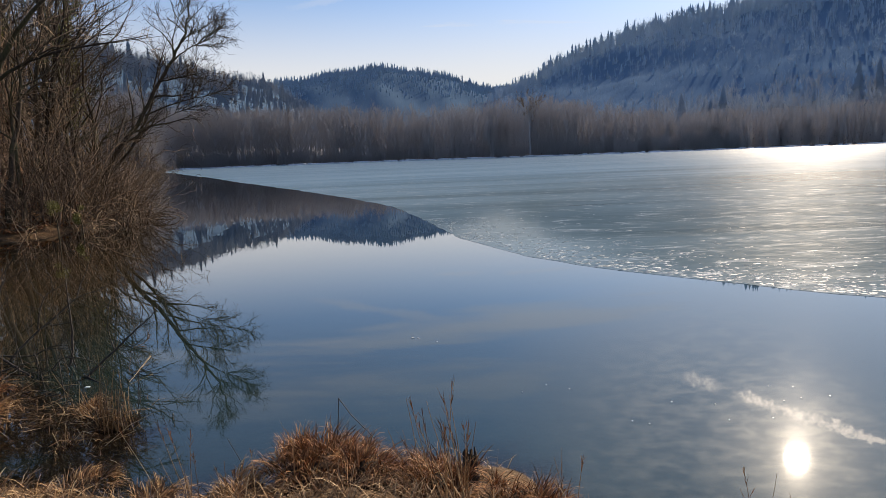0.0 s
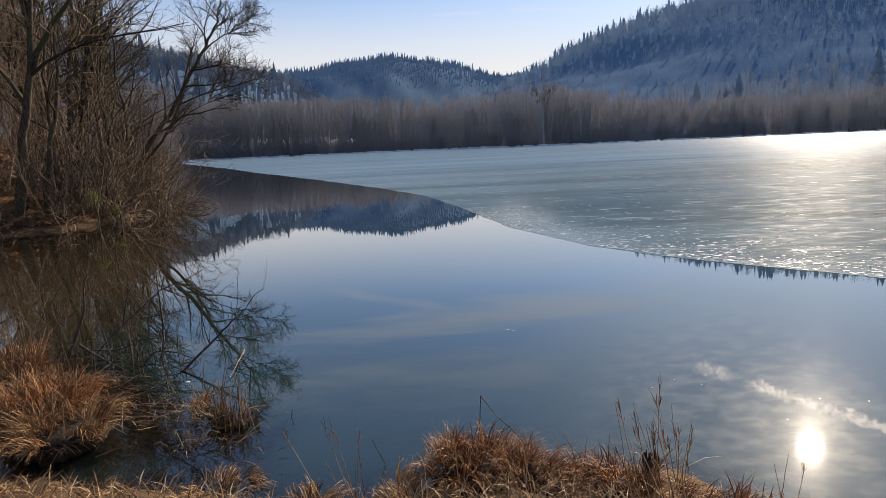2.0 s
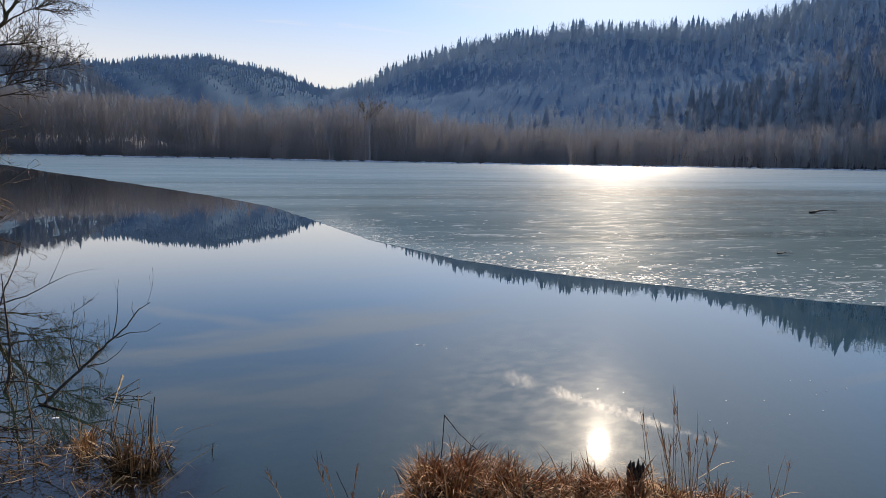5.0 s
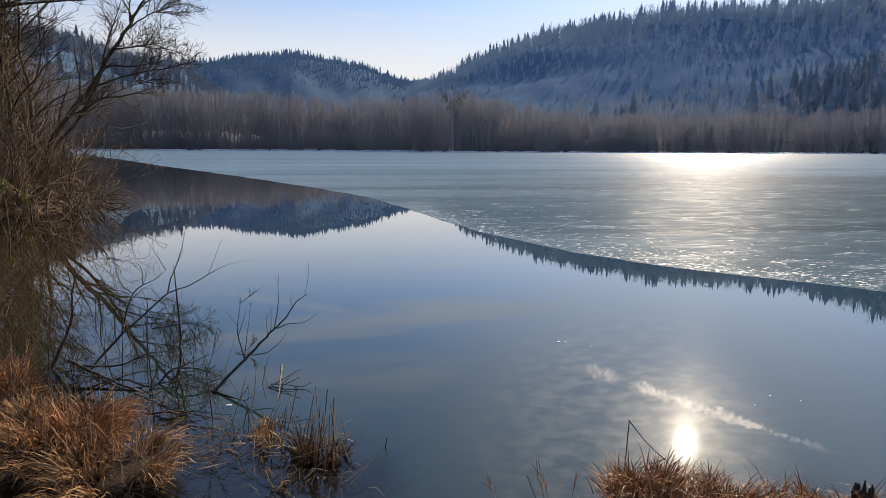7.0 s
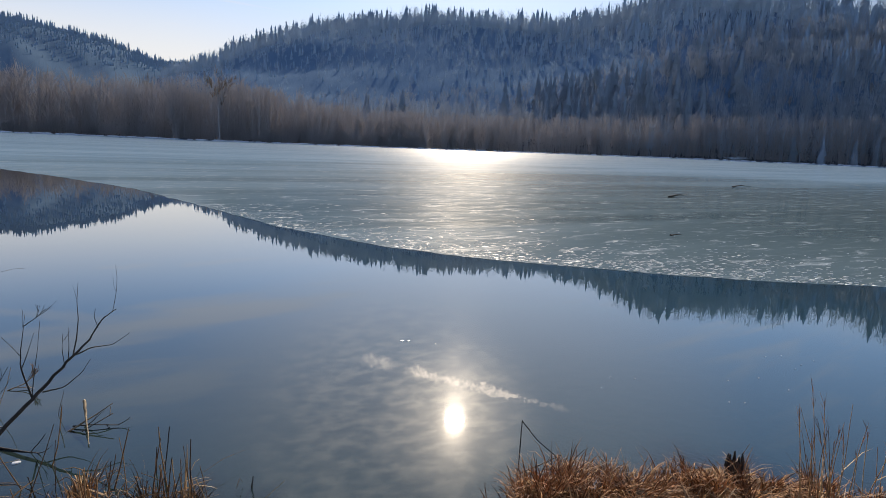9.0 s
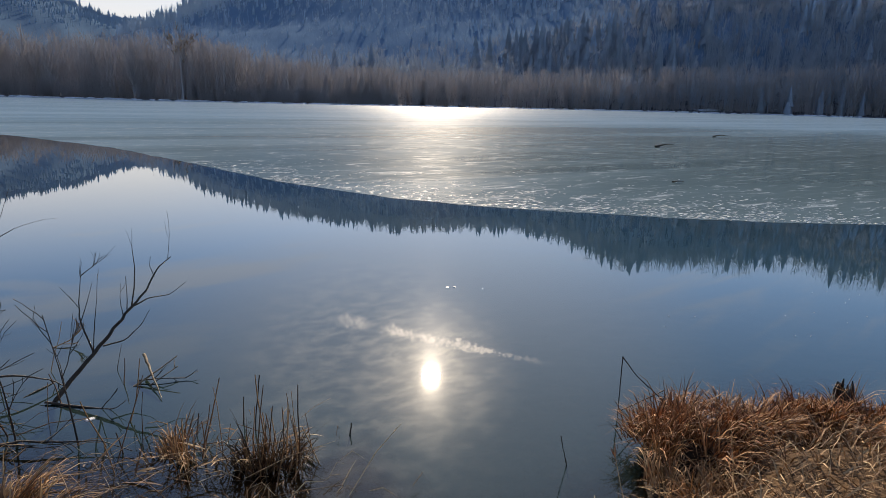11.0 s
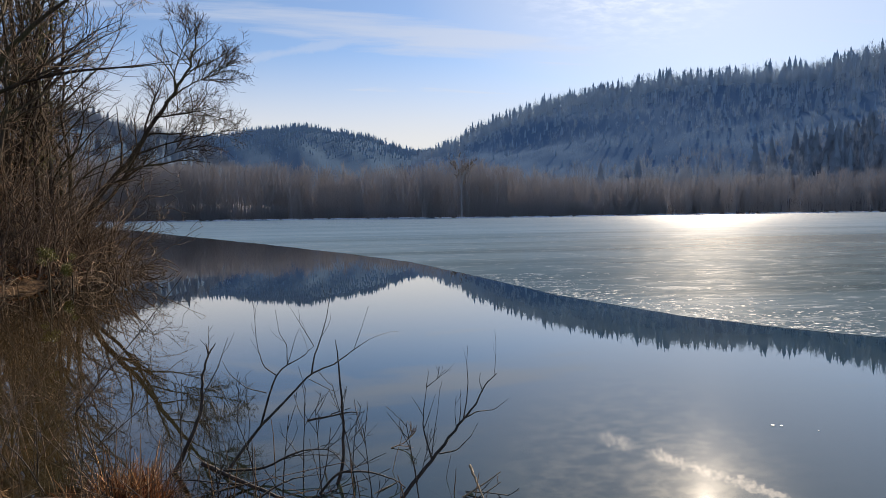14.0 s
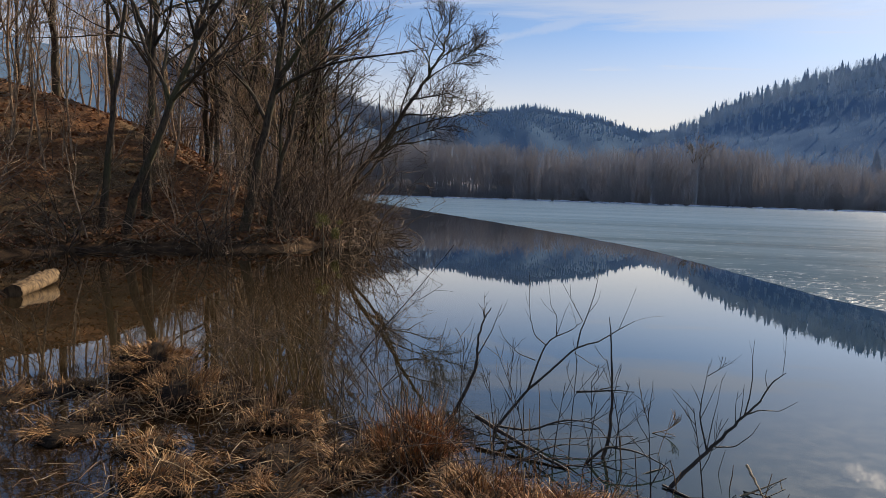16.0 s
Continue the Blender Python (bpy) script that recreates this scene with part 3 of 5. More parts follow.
def bare_batch(tubes, at, high, rng, twigs, wide):
    """A leafless tree seen from afar: a trunk and many rising ribbons."""
    base = np.array(at, float)
    lean = np.array([rng.randn() * 0.05, rng.randn() * 0.05, 1.0])
    tubes.tube([base - (0, 0, 0.5), base + lean * high * 0.45, base + lean * high * 0.9], [wide * 1.7, wide * 1.2, wide * 0.4], 3)
    m = twigs
    s = rng.uniform(0.22, 0.92, m)
    ang = rng.rand(m) * 6.283
    tilt = rng.uniform(0.25, 0.95, m)
    lng = high * rng.uniform(0.12, 0.34, m) * (1.1 - 0.6 * s)
    a = base + lean * (high * 0.95 * s)[:, None] + np.stack([np.cos(ang), np.sin(ang), np.zeros(m)], -1) * (rng.rand(m) * high * 0.10)[:, None]
    out = np.stack([np.cos(ang) * np.sin(tilt), np.sin(ang) * np.sin(tilt), np.cos(tilt)], -1)
    b = a + out * lng[:, None]
    turn = rng.rand(m) * 6.283
    side = np.stack([np.cos(turn), np.sin(turn), np.zeros(m)], -1) * wide
    verts = np.stack([a - side, a + side, b], 1).reshape(-1, 3)
    tubes.raw(verts, (), np.arange(3 * m).reshape(-1, 3))


def spot(az, r):
    return EYE[0] + r * math.sin(radians(az)), EYE[1] + r * math.cos(radians(az))


def scatter_hill(name, label, rows, az0, az1, r0, count, share, tall, seed, twigs, bury=0.0, tones=(M_HILL_HAZE, M_CONIFER_HAZE)):
    """Trees over a hillside, conifers apart from bare ones, both as uncounted masses."""
    rng = np.random.RandomState(seed)
    dark, bare, close = Tubes(), Tubes(), Tubes()
    az = rng.uniform(az0, az1, count)
    top = np.interp(az, rows[:, 0], rows[:, 2])
    r = np.sqrt(rng.uniform(0, 1, count)) * (top * 1.03 - r0) + r0
    ridge = rng.rand(count) < 0.05 + 0.09 * bury
    r = np.where(ridge, top * rng.uniform(0.965, 1.015, count), r)
    x, y = EYE[0] + r * np.sin(np.radians(az)), EYE[1] + r * np.cos(np.radians(az))
    z = land(x, y)
    clump = wavy(x, y, 90, seed + 1) * 0.35
    deep = bury * smooth01((0.97 - r / top) / 0.5)
    for i in range(count):
        if z[i] < 0.3 or (not ridge[i] and r[i] > 430 and rng.rand() < deep[i] * 0.7):
            continue
        high = tall * (rng.uniform(0.7, 1.3) if ridge[i] else rng.uniform(0.5, 0.95))
        if rng.rand() < ((0.10 if az[i] > 41 else 0.3 if share < 1 else 0.9) if ridge[i] else share + clump[i]) and (r[i] > 360 or r0 < 249):
            conifer_batch(dark, (x[i], y[i], z[i] - (0.5 if ridge[i] else (0.25 + deep[i] * 0.55) * high if r[i] > 380 else 0.2 * high)), high, rng)
        else:
            bare_batch(close if r[i] < 430 and az[i] > 0 else bare, (x[i], y[i], z[i] - (0.5 if ridge[i] or r[i] < 380 else deep[i] * 0.8 * high)), high * 0.95, rng, twigs if r[i] > 420 else twigs * 3, 0.0002 * r[i] + 0.02)
    if dark.n:
        tagged(new(name + "_spruces", dark.mesh(name, M_SPRUCE_HAZE if r0 < 249 else tones[1])), "haze-tinted spruces among bare trees on " + label, "forest", kind="stuff")
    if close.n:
        tagged(new(name + "_near_trees", close.mesh(name, M_SLOPE_HAZE)), "haze-grey leafless trees low on " + label, "forest", kind="stuff")
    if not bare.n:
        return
    tagged(new(name + "_bare_trees", bare.mesh(name, tones[0])), "haze-tinted leafless trees covering " + label, "forest", kind="stuff")


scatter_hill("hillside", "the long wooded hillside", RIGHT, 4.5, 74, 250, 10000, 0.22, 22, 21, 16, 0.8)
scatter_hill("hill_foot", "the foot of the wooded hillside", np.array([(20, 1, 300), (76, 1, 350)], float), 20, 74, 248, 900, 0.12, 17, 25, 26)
scatter_hill("middle_hill", "the wooded hill behind the valley, tinted blue for haze", MID, -24, 8, 1250, 4200, 1.0, 18, 22, 8, 0.8)
scatter_hill("side_hill", "the low wooded hill behind the trees", LEFT, -40, -7, 330, 3400, 0.35, 20, 23, 14, tones=(M_SLOPE_HAZE, M_SPRUCE_HAZE))
scatter_hill("distant_hill", "the distant hill in the valley gap, tinted pale for haze", FAR, 3, 9, 3000, 260, 0.9, 26, 24, 6)


def build_belt():
    """The strip of leafless wood along the far shore."""
    rng = np.random.RandomState(31)
    bare, low = Tubes(), Tubes()
    az_top = np.array([(-30, 5.7), (-18.8, 5.6), (-13.3, 5.4), (-7.8, 4.9), (-3.5, 4.3), (-0.5, 4.1), (5, 4.6), (8.7, 4.7), (12, 4.2), (16.4, 3.3), (21.4, 2.7), (26, 2.6), (34, 2.6), (50, 3.2), (76, 3.4)])
    for k in range(2100):
        az = rng.uniform(24, 76) if k % 9 < 4 else rng.uniform(-28, 26)
        a = math.sin(radians(az)), math.cos(radians(az))
        reach = np.arange(120, 330, 4.0)
        d = inside_and_distance(EYE[0] + reach * a[0], EYE[1] + reach * a[1], SHORE)
        dry = reach[(d < -1) & (np.cumsum(d < 0) > 0)]
        if not len(dry):
            continue
        r = dry[0] + rng.rand() ** 1.5 * 70
        x, y = spot(az, r)
        z = float(land(x, y))
        high = max(5, (r + 25) * math.tan(radians(np.interp(az, az_top[:, 0], az_top[:, 1]))) - z + 1.5) * rng.uniform(0.6, 1.12)
        bare_batch(bare, (x, y, z), min(high, 22), rng, 85, 0.075)
        for _ in range(2 if az < 26 else 1):
            xs, ys = spot(az + rng.randn() * 0.5, dry[0] + rng.rand() * 9)
            bare_batch(low, (xs, ys, float(land(xs, ys)) - 0.8), rng.uniform(2.5, 7.0), rng, 80, 0.04)
    tagged(new("far_wood", bare.mesh("far_wood", M_BELT_HAZE)), "belt of leafless brown trees along the far shore, paled for haze", "forest", kind="stuff")
    tagged(new("far_brush", low.mesh("far_brush", M_BELT_HAZE)), "low leafless brush at the foot of the far wood", "bushes", kind="stuff")


build_belt()


def spur_spruces():
    """The group of tall spruces low on the hillside."""
    rng = np.random.RandomState(33)
    t = Tubes()
    for _ in range(60):
        az, r = rng.choice([38, 39.5, 42.8, 44, 47, 51]) + rng.randn() * 1.3, rng.uniform(310, 380)
        x, y = spot(az, r)
        conifer_batch(t, (x, y, float(land(x, y)) - 0.5), rng.uniform(15, 25), rng)
    tagged(new("spruce_group", t.mesh("spruce_group", M_SPRUCE_HAZE)), "group of tall spruces low on the hillside, lightened for haze", "forest", kind="stuff")


spur_spruces()


# ---- near trees and brush ----
def bend(rng, start, way, length, steps, wobble, lift):
    """A wandering line that slowly turns upwards."""
    pts, d = [np.array(start, float)], np.array(way, float)
    d /= np.linalg.norm(d)
    for _ in range(steps):
        d = d + rng.randn(3) * wobble + np.array([0, 0, lift])
        d /= np.linalg.norm(d)
        pts.append(pts[-1] + d * length / steps)
    return np.array(pts)


def sprout(rng, line, radii, level, spec, bins):
    """Children of a branch, then their children; bins[level] takes the tubes."""
    if level >= len(spec):
        return
    s = spec[level]
    lng = np.linalg.norm(np.diff(line, axis=0), axis=1).sum()
    for _ in range(rng.poisson(s["count"])):
        f = rng.uniform(s["from"], 1.0)
        k = min(int(f * (len(line) - 1)), len(line) - 2)
        u = f * (len(line) - 1) - k
        at = line[k] * (1 - u) + line[k + 1] * u
        along = line[k + 1] - line[k]
        along /= np.linalg.norm(along) + 1e-9
        out = rng.randn(3)
        out -= along * (out @ along)
        out /= np.linalg.norm(out) + 1e-9
        out[2] += s.get("rise", 0.2)
        out[0] += s.get("pull", 0.0)
        ang = rng.uniform(*s["angle"])
        way = along * math.cos(ang) + out * math.sin(ang)
        size = max(lng * s["ratio"] * rng.uniform(0.6, 1.25) * (1.15 - 0.6 * f), s["least"])
        r0 = max(min(radii[k] * 0.6, size * s["thick"]), s["thin"])
        twig = bend(rng, at, way, size, s["steps"], s["wobble"], s["lift"])
        rr = np.linspace(r0, max(r0 * 0.12, s["thin"] * 0.6), len(twig))
        bins[s["bin"]].tube(twig, rr, s["sides"])
        sprout(rng, twig, rr, level + 1, spec, bins)


def tree_spec(dense=1.0, thin=0.0095):
    return [dict(count=13 * dense, **{"from": 0.2}, angle=(0.5, 1.15), ratio=0.52, least=0.9, thick=0.022, thin=0.014, steps=7, wobble=0.15, lift=0.045, sides=5, bin=1, rise=0.2, pull=0.12),
            dict(count=9 * dense, **{"from": 0.12}, angle=(0.4, 1.0), ratio=0.48, least=0.5, thick=0.016, thin=thin * 1.1, steps=4, wobble=0.17, lift=0.04, sides=4, bin=1, rise=0.1, pull=0.05),
            dict(count=5.2 * dense, **{"from": 0.08}, angle=(0.4, 1.0), ratio=0.5, least=0.35, thick=0.012, thin=thin * 0.85, steps=2, wobble=0.2, lift=0.03, sides=3, bin=2),
            dict(count=2.2 * dense, **{"from": 0.05}, angle=(0.4, 0.95), ratio=0.55, least=0.25, thick=0.01, thin=thin * 0.7, steps=1, wobble=0.15, lift=0.0, sides=3, bin=2)]


def make_tree(name, label, stems, spec, seed, at, category="tree", moss=M_BARK, group="", twig=None):
    """A leafless tree from its stem lines, given from the foot."""
    rng = np.random.RandomState(seed)
    bins = [Tubes(), Tubes(), Tubes()]
    for line, r in stems:
        line = np.array(line, float)
        t = np.linspace(0, 1, len(line))
        fine = np.linspace(0, 1, len(line) * 3)
        smooth = np.stack([np.interp(fine, t, line[:, i]) for i in range(3)], 1)
        smooth[1:-1] = (smooth[:-2] + smooth[1:-1] * 2 + smooth[2:]) / 4
        smooth[1:] += rng.randn(len(smooth) - 1, 3) * r * 0.25
        rr = r * (1 - 0.86 * fine ** 0.85)
        rr[0] *= 1.35
        bins[0].tube(smooth, rr, 8)
        sprout(rng, smooth, rr, 0, spec, bins)
    root = empty(name, at, label=label, category=category, group=group)
    child("trunk", bins[0].mesh("trunk", moss, True), root)
    tagged(child("branchwork", bins[1].mesh("branchwork", moss), root), kind="stuff")
    tagged(child("crown", bins[2].mesh("crown", twig or M_TWIG_SUNLIT), root), kind="stuff")
    return root


def stem(rng, high, lean, wob=0.05, n=7):
    pts = [np.array([0, 0, -0.3])]
    for k in range(1, n + 1):
        s = k / n
        pts.append(np.array([lean[0] * s * high + rng.randn() * wob * high * 0.25, lean[1] * s * high + rng.randn() * wob * high * 0.25, high * s]))
    return pts


def on_land(x, y, dip=0.05):
    return (x, y, float(land(x, y)) - dip)


lean_spec = tree_spec(0.6, 0.0065)
lean_spec[0].update(ratio=0.24, count=8, pull=0.0, rise=0.3, angle=(0.35, 0.9))
# the tree that leans out over the water
lean_tree = make_tree("leaning_tree", "bare grey tree leaning far out over the lake from the bank",
                      [([(0, 0, -0.4), (0.4, 0, 0.9), (1.3, 0, 2.3), (2.3, 0, 3.45), (3.0, 0, 4.65), (3.6, 0.1, 5.5), (4.0, 0.1, 6.15), (4.2, 0.2, 6.9), (4.3, 0.2, 7.6)], 0.12),
                       ([(3.6, 0.1, 5.5), (3.55, 0.2, 6.1), (3.75, 0.3, 6.7), (4.1, 0.3, 7.5)], 0.035),
                       ([(3.3, 0, 5.1), (4.0, -0.1, 5.6), (4.5, -0.1, 5.85), (4.95, 0, 6.05)], 0.035),
                       ([(3.0, 0, 4.65), (3.66, -0.2, 4.7), (4.4, -0.3, 4.8), (5.05, -0.3, 4.95)], 0.033),
                       ([(2.4, 0, 3.5), (3.35, 0.3, 3.9), (4.2, 0.4, 4.1), (4.7, 0.4, 4.15), (5.1, 0.4, 4.35)], 0.033),
                       ([(1.7, 0, 2.6), (2.7, -0.3, 3.1), (3.5, -0.4, 3.45), (4.4, -0.4, 3.75)], 0.03),
                       ([(0.6, 0.1, 1.2), (1.3, 0.4, 2.0), (2.2, 0.8, 3.6), (2.6, 0.9, 5.2), (3.1, 1.0, 6.4)], 0.07)],
                      lean_spec, 5, (-13.3, 23.5, 0.2), twig=M_TWIG_BACKLIT)

# the slim leaning trunks behind the bay and the dark pair above the brush
TRUNKS = [((-17.1, 17.0), [(0, 0, -0.4), (0.2, 0, 1.6), (0.5, 0, 3.6), (0.9, 0.1, 6.2), (1.2, 0.2, 9.5)], 0.12, None),
          ((-16.5, 17.0), [(0, 0, -0.4), (0.55, 0, 1.2), (1.6, 0, 3.4), (2.3, 0.1, 5.2), (2.7, 0.2, 6.6), (3.0, 0.3, 9.0)], 0.14, [(2.3, 0.1, 5.2), (3.2, 0, 6.2), (4.4, 0, 7.2)]),
          ((-16.9, 18.6), [(0, 0, -0.4), (0.1, 0, 3.0), (0.3, 0, 6.2), (0.2, 0, 10.5)], 0.15, [(0.2, 0, 5.0), (-0.6, 0, 6.6), (-1.2, 0, 8.6)]),
          ((-13.9, 18.8), [(0, 0, -0.4), (0.5, 0, 2.0), (1.0, 0.1, 4.2), (1.2, 0.2, 7.0), (1.9, 0.3, 9.4)], 0.17, [(1.0, 0.1, 4.2), (2.0, 0, 5.6), (3.2, 0, 6.6), (4.3, 0.2, 7.6)]),
          ((-13.4, 19.3), [(0, 0, -0.4), (0.4, 0, 2.0), (1.0, 0.1, 4.4), (0.9, 0.2, 6.8)], 0.11, None)]
for k, (foot, line, r, fork) in enumerate(TRUNKS):
    slim = tree_spec(0.62)
    slim[0]["from"] = 0.38
    make_tree("bank_tree", "dark slender leaning tree trunk with bare branches on the bank", [(line, r)] + ([(fork, r * 0.55)] if fork else []), slim, 56 + k, on_land(*foot, 0.1), group="slim trees behind the bay")

# a few model trees, then the wood along the bank
MODELS = []
rng = np.random.RandomState(50)
for k, (high, lean, r) in enumerate([(11, (0.12, 0.02), 0.15), (12.5, (0.04, -0.03), 0.17), (10, (0.2, -0.05), 0.13), (9, (-0.08, 0.05), 0.10), (12, (0.14, 0.08), 0.14)]):
    stems = [(stem(rng, high, lean), r)]
    if k in (0, 2, 4):
        stems.append((stem(rng, high * 0.85, (lean[0] + 0.14, lean[1] - 0.1)), r * 0.75))
    MODELS.append(make_tree("bank_tree", "leafless grey-brown tree with mossy bark on the lake bank", stems, tree_spec(0.64), 60 + k, (0, 0, -50), group="trees on the bank", twig=M_TWIG_BACKLIT))

BANK_TREES = [(-15.6, 24.4, 0, 1.0, 0), (-14.9, 22.9, 4, 0.9, 8), (-16.3, 26.5, 1, 0.9, 100),
              (-17.6, 28.5, 2, 0.8, -15), (-19.3, 31.5, 0, 0.8, 20), (-20.8, 36.0, 4, 0.55, -10), (-24.5, 42.0, 1, 0.5, 10), (-27.5, 49.0, 0, 0.55, -20), (-31.0, 57.0, 2, 0.6, 25),
              (-36.0, 68.0, 4, 0.6, 60), (-41.5, 80.0, 1, 0.65, 0), (-47.0, 92.0, 0, 0.75, 33), (-54.0, 108.0, 3, 0.9, 12), (-19.5, 28.0, 4, 1.05, 130), (-22.5, 33.0, 1, 1.05, 210),
              (-23.5, 25.0, 3, 1.15, 80), (-26.5, 14.0, 3, 1.1, 290), (-28.5, 27.0, 1, 1.1, 300), (-30.0, 40.0, 4, 1.1, 45), (-31.0, 48.0, 1, 1.0, 260), (-31.0, 17.0, 0, 1.0, 120),
              (-13.6, 20.3, 3, 0.8, 200), (-12.8, 22.4, 3, 0.85, 40), (-13.2, 24.6, 3, 0.9, 100), (-14.2, 26.6, 4, 0.75, 170), (-14.0, 23.6, 3, 1.0, 330), (-15.4, 21.6, 3, 1.0, 280), (-38.0, 60.0, 3, 1.1, 10), (-36.0, 32.0, 3, 1.15, 190), (-18.6, 24.8, 3, 1.2, 15), (-20.6, 30.5, 1, 1.0, 60), (-22.8, 34.5, 3, 1.0, 110),
              (-17.6, 27.0, 3, 1.2, 140), (-21.5, 28.5, 4, 1.2, 300), (-33.0, 22.0, 1, 1.2, 70)]
for x, y, k, size, turn in BANK_TREES:
    copy_thing(MODELS[k], pose(*on_land(x, y, 0.1), 0, 0, turn) @ Matrix.Scale(size, 4))
for m in MODELS:
    for o in (*m.children_recursive, m):
        bpy.data.objects.remove(o)


SAPLINGS = []
for k in range(3):
    thin_spec = tree_spec(1.0, 0.008)
    for s, many in zip(thin_spec, (12, 4, 1.8, 0.8)):
        s["count"] = many
    thin_spec[0].update(ratio=0.3, angle=(0.3, 0.8))
    SAPLINGS.append(make_tree("sapling", "slender leafless sapling in the bank thicket", [(stem(rng, 7.5 + k, (0.04 * k - 0.03, 0.02)), 0.05)], thin_spec, 75 + k, (0, 0, -50), group="saplings on the bank", moss=M_TWIG_SUNLIT))
for k in range(150):
    y = rng.uniform(7, 40)
    x = np.interp(y, SHORE[16:31, 1], SHORE[16:31, 0]) - (4.5 if 13 < y < 20 else 1.6) - 19 * rng.rand()
    copy_thing(SAPLINGS[rng.randint(3)], pose(*on_land(x, y, 0.1), rng.randn() * 7, rng.randn() * 7 + 4, rng.rand() * 360) @ Matrix.Scale(rng.uniform(0.5, 1.2), 4))
for k in range(40):
    y = rng.uniform(11, 25)
    x = np.interp(y, SHORE[16:31, 1], SHORE[16:31, 0]) - rng.uniform(0.6, 5.0)
    copy_thing(SAPLINGS[rng.randint(3)], pose(*on_land(x, y, 0.1), rng.randn() * 14, rng.randn() * 14 + 8, rng.rand() * 360) @ Matrix.Scale(rng.uniform(0.3, 0.6), 4))
for m in SAPLINGS:
    for o in (*m.children_recursive, m):
        bpy.data.objects.remove(o)


def make_brush(name, label, seed, stems, high, spread, mat, thin=0.007, group="", droop=-0.06, wobble=0.24):
    """A many-stemmed leafless bush; droop bends its stems over."""
    rng = np.random.RandomState(seed)
    bins = [Tubes(), Tubes()]
    spec = [dict(count=5, **{"from": 0.12}, angle=(0.3, 1.2), ratio=0.45, least=0.3, thick=0.012, thin=thin, steps=5, wobble=0.30, lift=droop, sides=3, bin=1),
            dict(count=2.4, **{"from": 0.1}, angle=(0.35, 1.0), ratio=0.5, least=0.2, thick=0.01, thin=thin * 0.75, steps=3, wobble=0.34, lift=0.0, sides=3, bin=1)]
    for _ in range(stems):
        a, tilt = rng.rand() * 6.283, abs(rng.randn()) * spread
        way = (math.cos(a) * math.sin(tilt), math.sin(a) * math.sin(tilt), math.cos(tilt))
        line = bend(rng, (math.cos(a) * 0.35 * rng.rand(), math.sin(a) * 0.35 * rng.rand(), -0.15), way, high * rng.uniform(0.4, 1.15), 9, wobble, droop)
        line[:, 2] = np.maximum(line[:, 2], -0.15)
        rr = np.linspace(0.012 + high * 0.0035, 0.004, len(line))
        bins[0].tube(line, rr, 4)
        sprout(rng, line, rr, 0, spec, bins)
    root = empty(name, (0, 0, -50), label=label, category="bush", group=group)
    tagged(child("thicket", bins[0].mesh("thicket", mat), root), kind="stuff")
    tagged(child("crown", bins[1].mesh("crown", mat), root), kind="stuff")
    return root


BUSHES = [make_brush("bank_bush", "dense leafless reddish-brown bush hanging over the water's edge", 80 + k, n, h, s, M_SHRUB, group="bushes on the bank", droop=d)
          for k, (n, h, s, d) in enumerate([(15, 2.6, 0.6, -0.08), (16, 3.4, 0.4, -0.04), (13, 2.4, 0.9, -0.16), (15, 4.4, 0.25, -0.01), (12, 3.0, 0.7, -0.2)])]
BUSHES.append(make_brush("bank_bush", "tangle of pale bleached arching canes at the foot of the bank", 88, 12, 2.2, 0.9, M_TWIG_SUNLIT, group="bushes on the bank", droop=-0.22, wobble=0.32, thin=0.006))
rng = np.random.RandomState(90)
edge = SHORE[16:31]
for a, b in zip(edge[:-1], edge[1:]):
    gap = np.hypot(*(b - a))
    n = np.array([-(b - a)[1], (b - a)[0]]) / gap
    for s in np.arange(0, 1, (0.82 if b[1] < 30 else 1.6 if b[1] < 45 else 3.6) / gap):
        p = a + (b - a) * s + n * rng.uniform(-0.2, 1.3)
        k = rng.choice([0, 0, 1, 2, 2, 3, 4, 4, 5])
        if p[1] < 12.5:
            k = 3
        copy_thing(BUSHES[k], pose(*on_land(*p), 0, 0, rng.rand() * 360) @ Matrix.Scale(rng.uniform(0.65, 1.1), 4))
for _ in range(26):
    y = rng.uniform(9, 40)
    x = np.interp(y, SHORE[16:31, 1], SHORE[16:31, 0]) - rng.uniform(1.5, 13)
    copy_thing(BUSHES[rng.choice([1, 3, 3, 0])], pose(*on_land(x, y), 0, 0, rng.rand() * 360) @ Matrix.Scale(rng.uniform(0.8, 1.5), 4))
for x, y, k, turn, size in [(-11.0, 21.4, 4, 0, 1.0), (-10.9, 22.4, 2, 80, 0.9), (-11.3, 23.2, 4, 160, 1.0), (-11.2, 22.8, 0, 30, 0.8), (-11.6, 20.2, 5, 60, 1.0), (-12.2, 24.2, 2, 250, 1.0), (-13.0, 25.4, 4, 300, 1.0),
                            (-12.3, 20.4, 3, 10, 1.0), (-12.0, 21.6, 1, 70, 1.1), (-12.4, 22.6, 3, 130, 1.0), (-12.0, 23.6, 1, 190, 1.0), (-13.0, 24.4, 3, 250, 1.05), (-13.6, 21.6, 3, 300, 1.2), (-11.7, 22.2, 3, 20, 0.8)]:
    copy_thing(BUSHES[k], pose(x, y, 0.05, 0, 0, turn) @ Matrix.Scale(size, 4))
for m in BUSHES:
    for o in (*m.children_recursive, m):
        bpy.data.objects.remove(o)


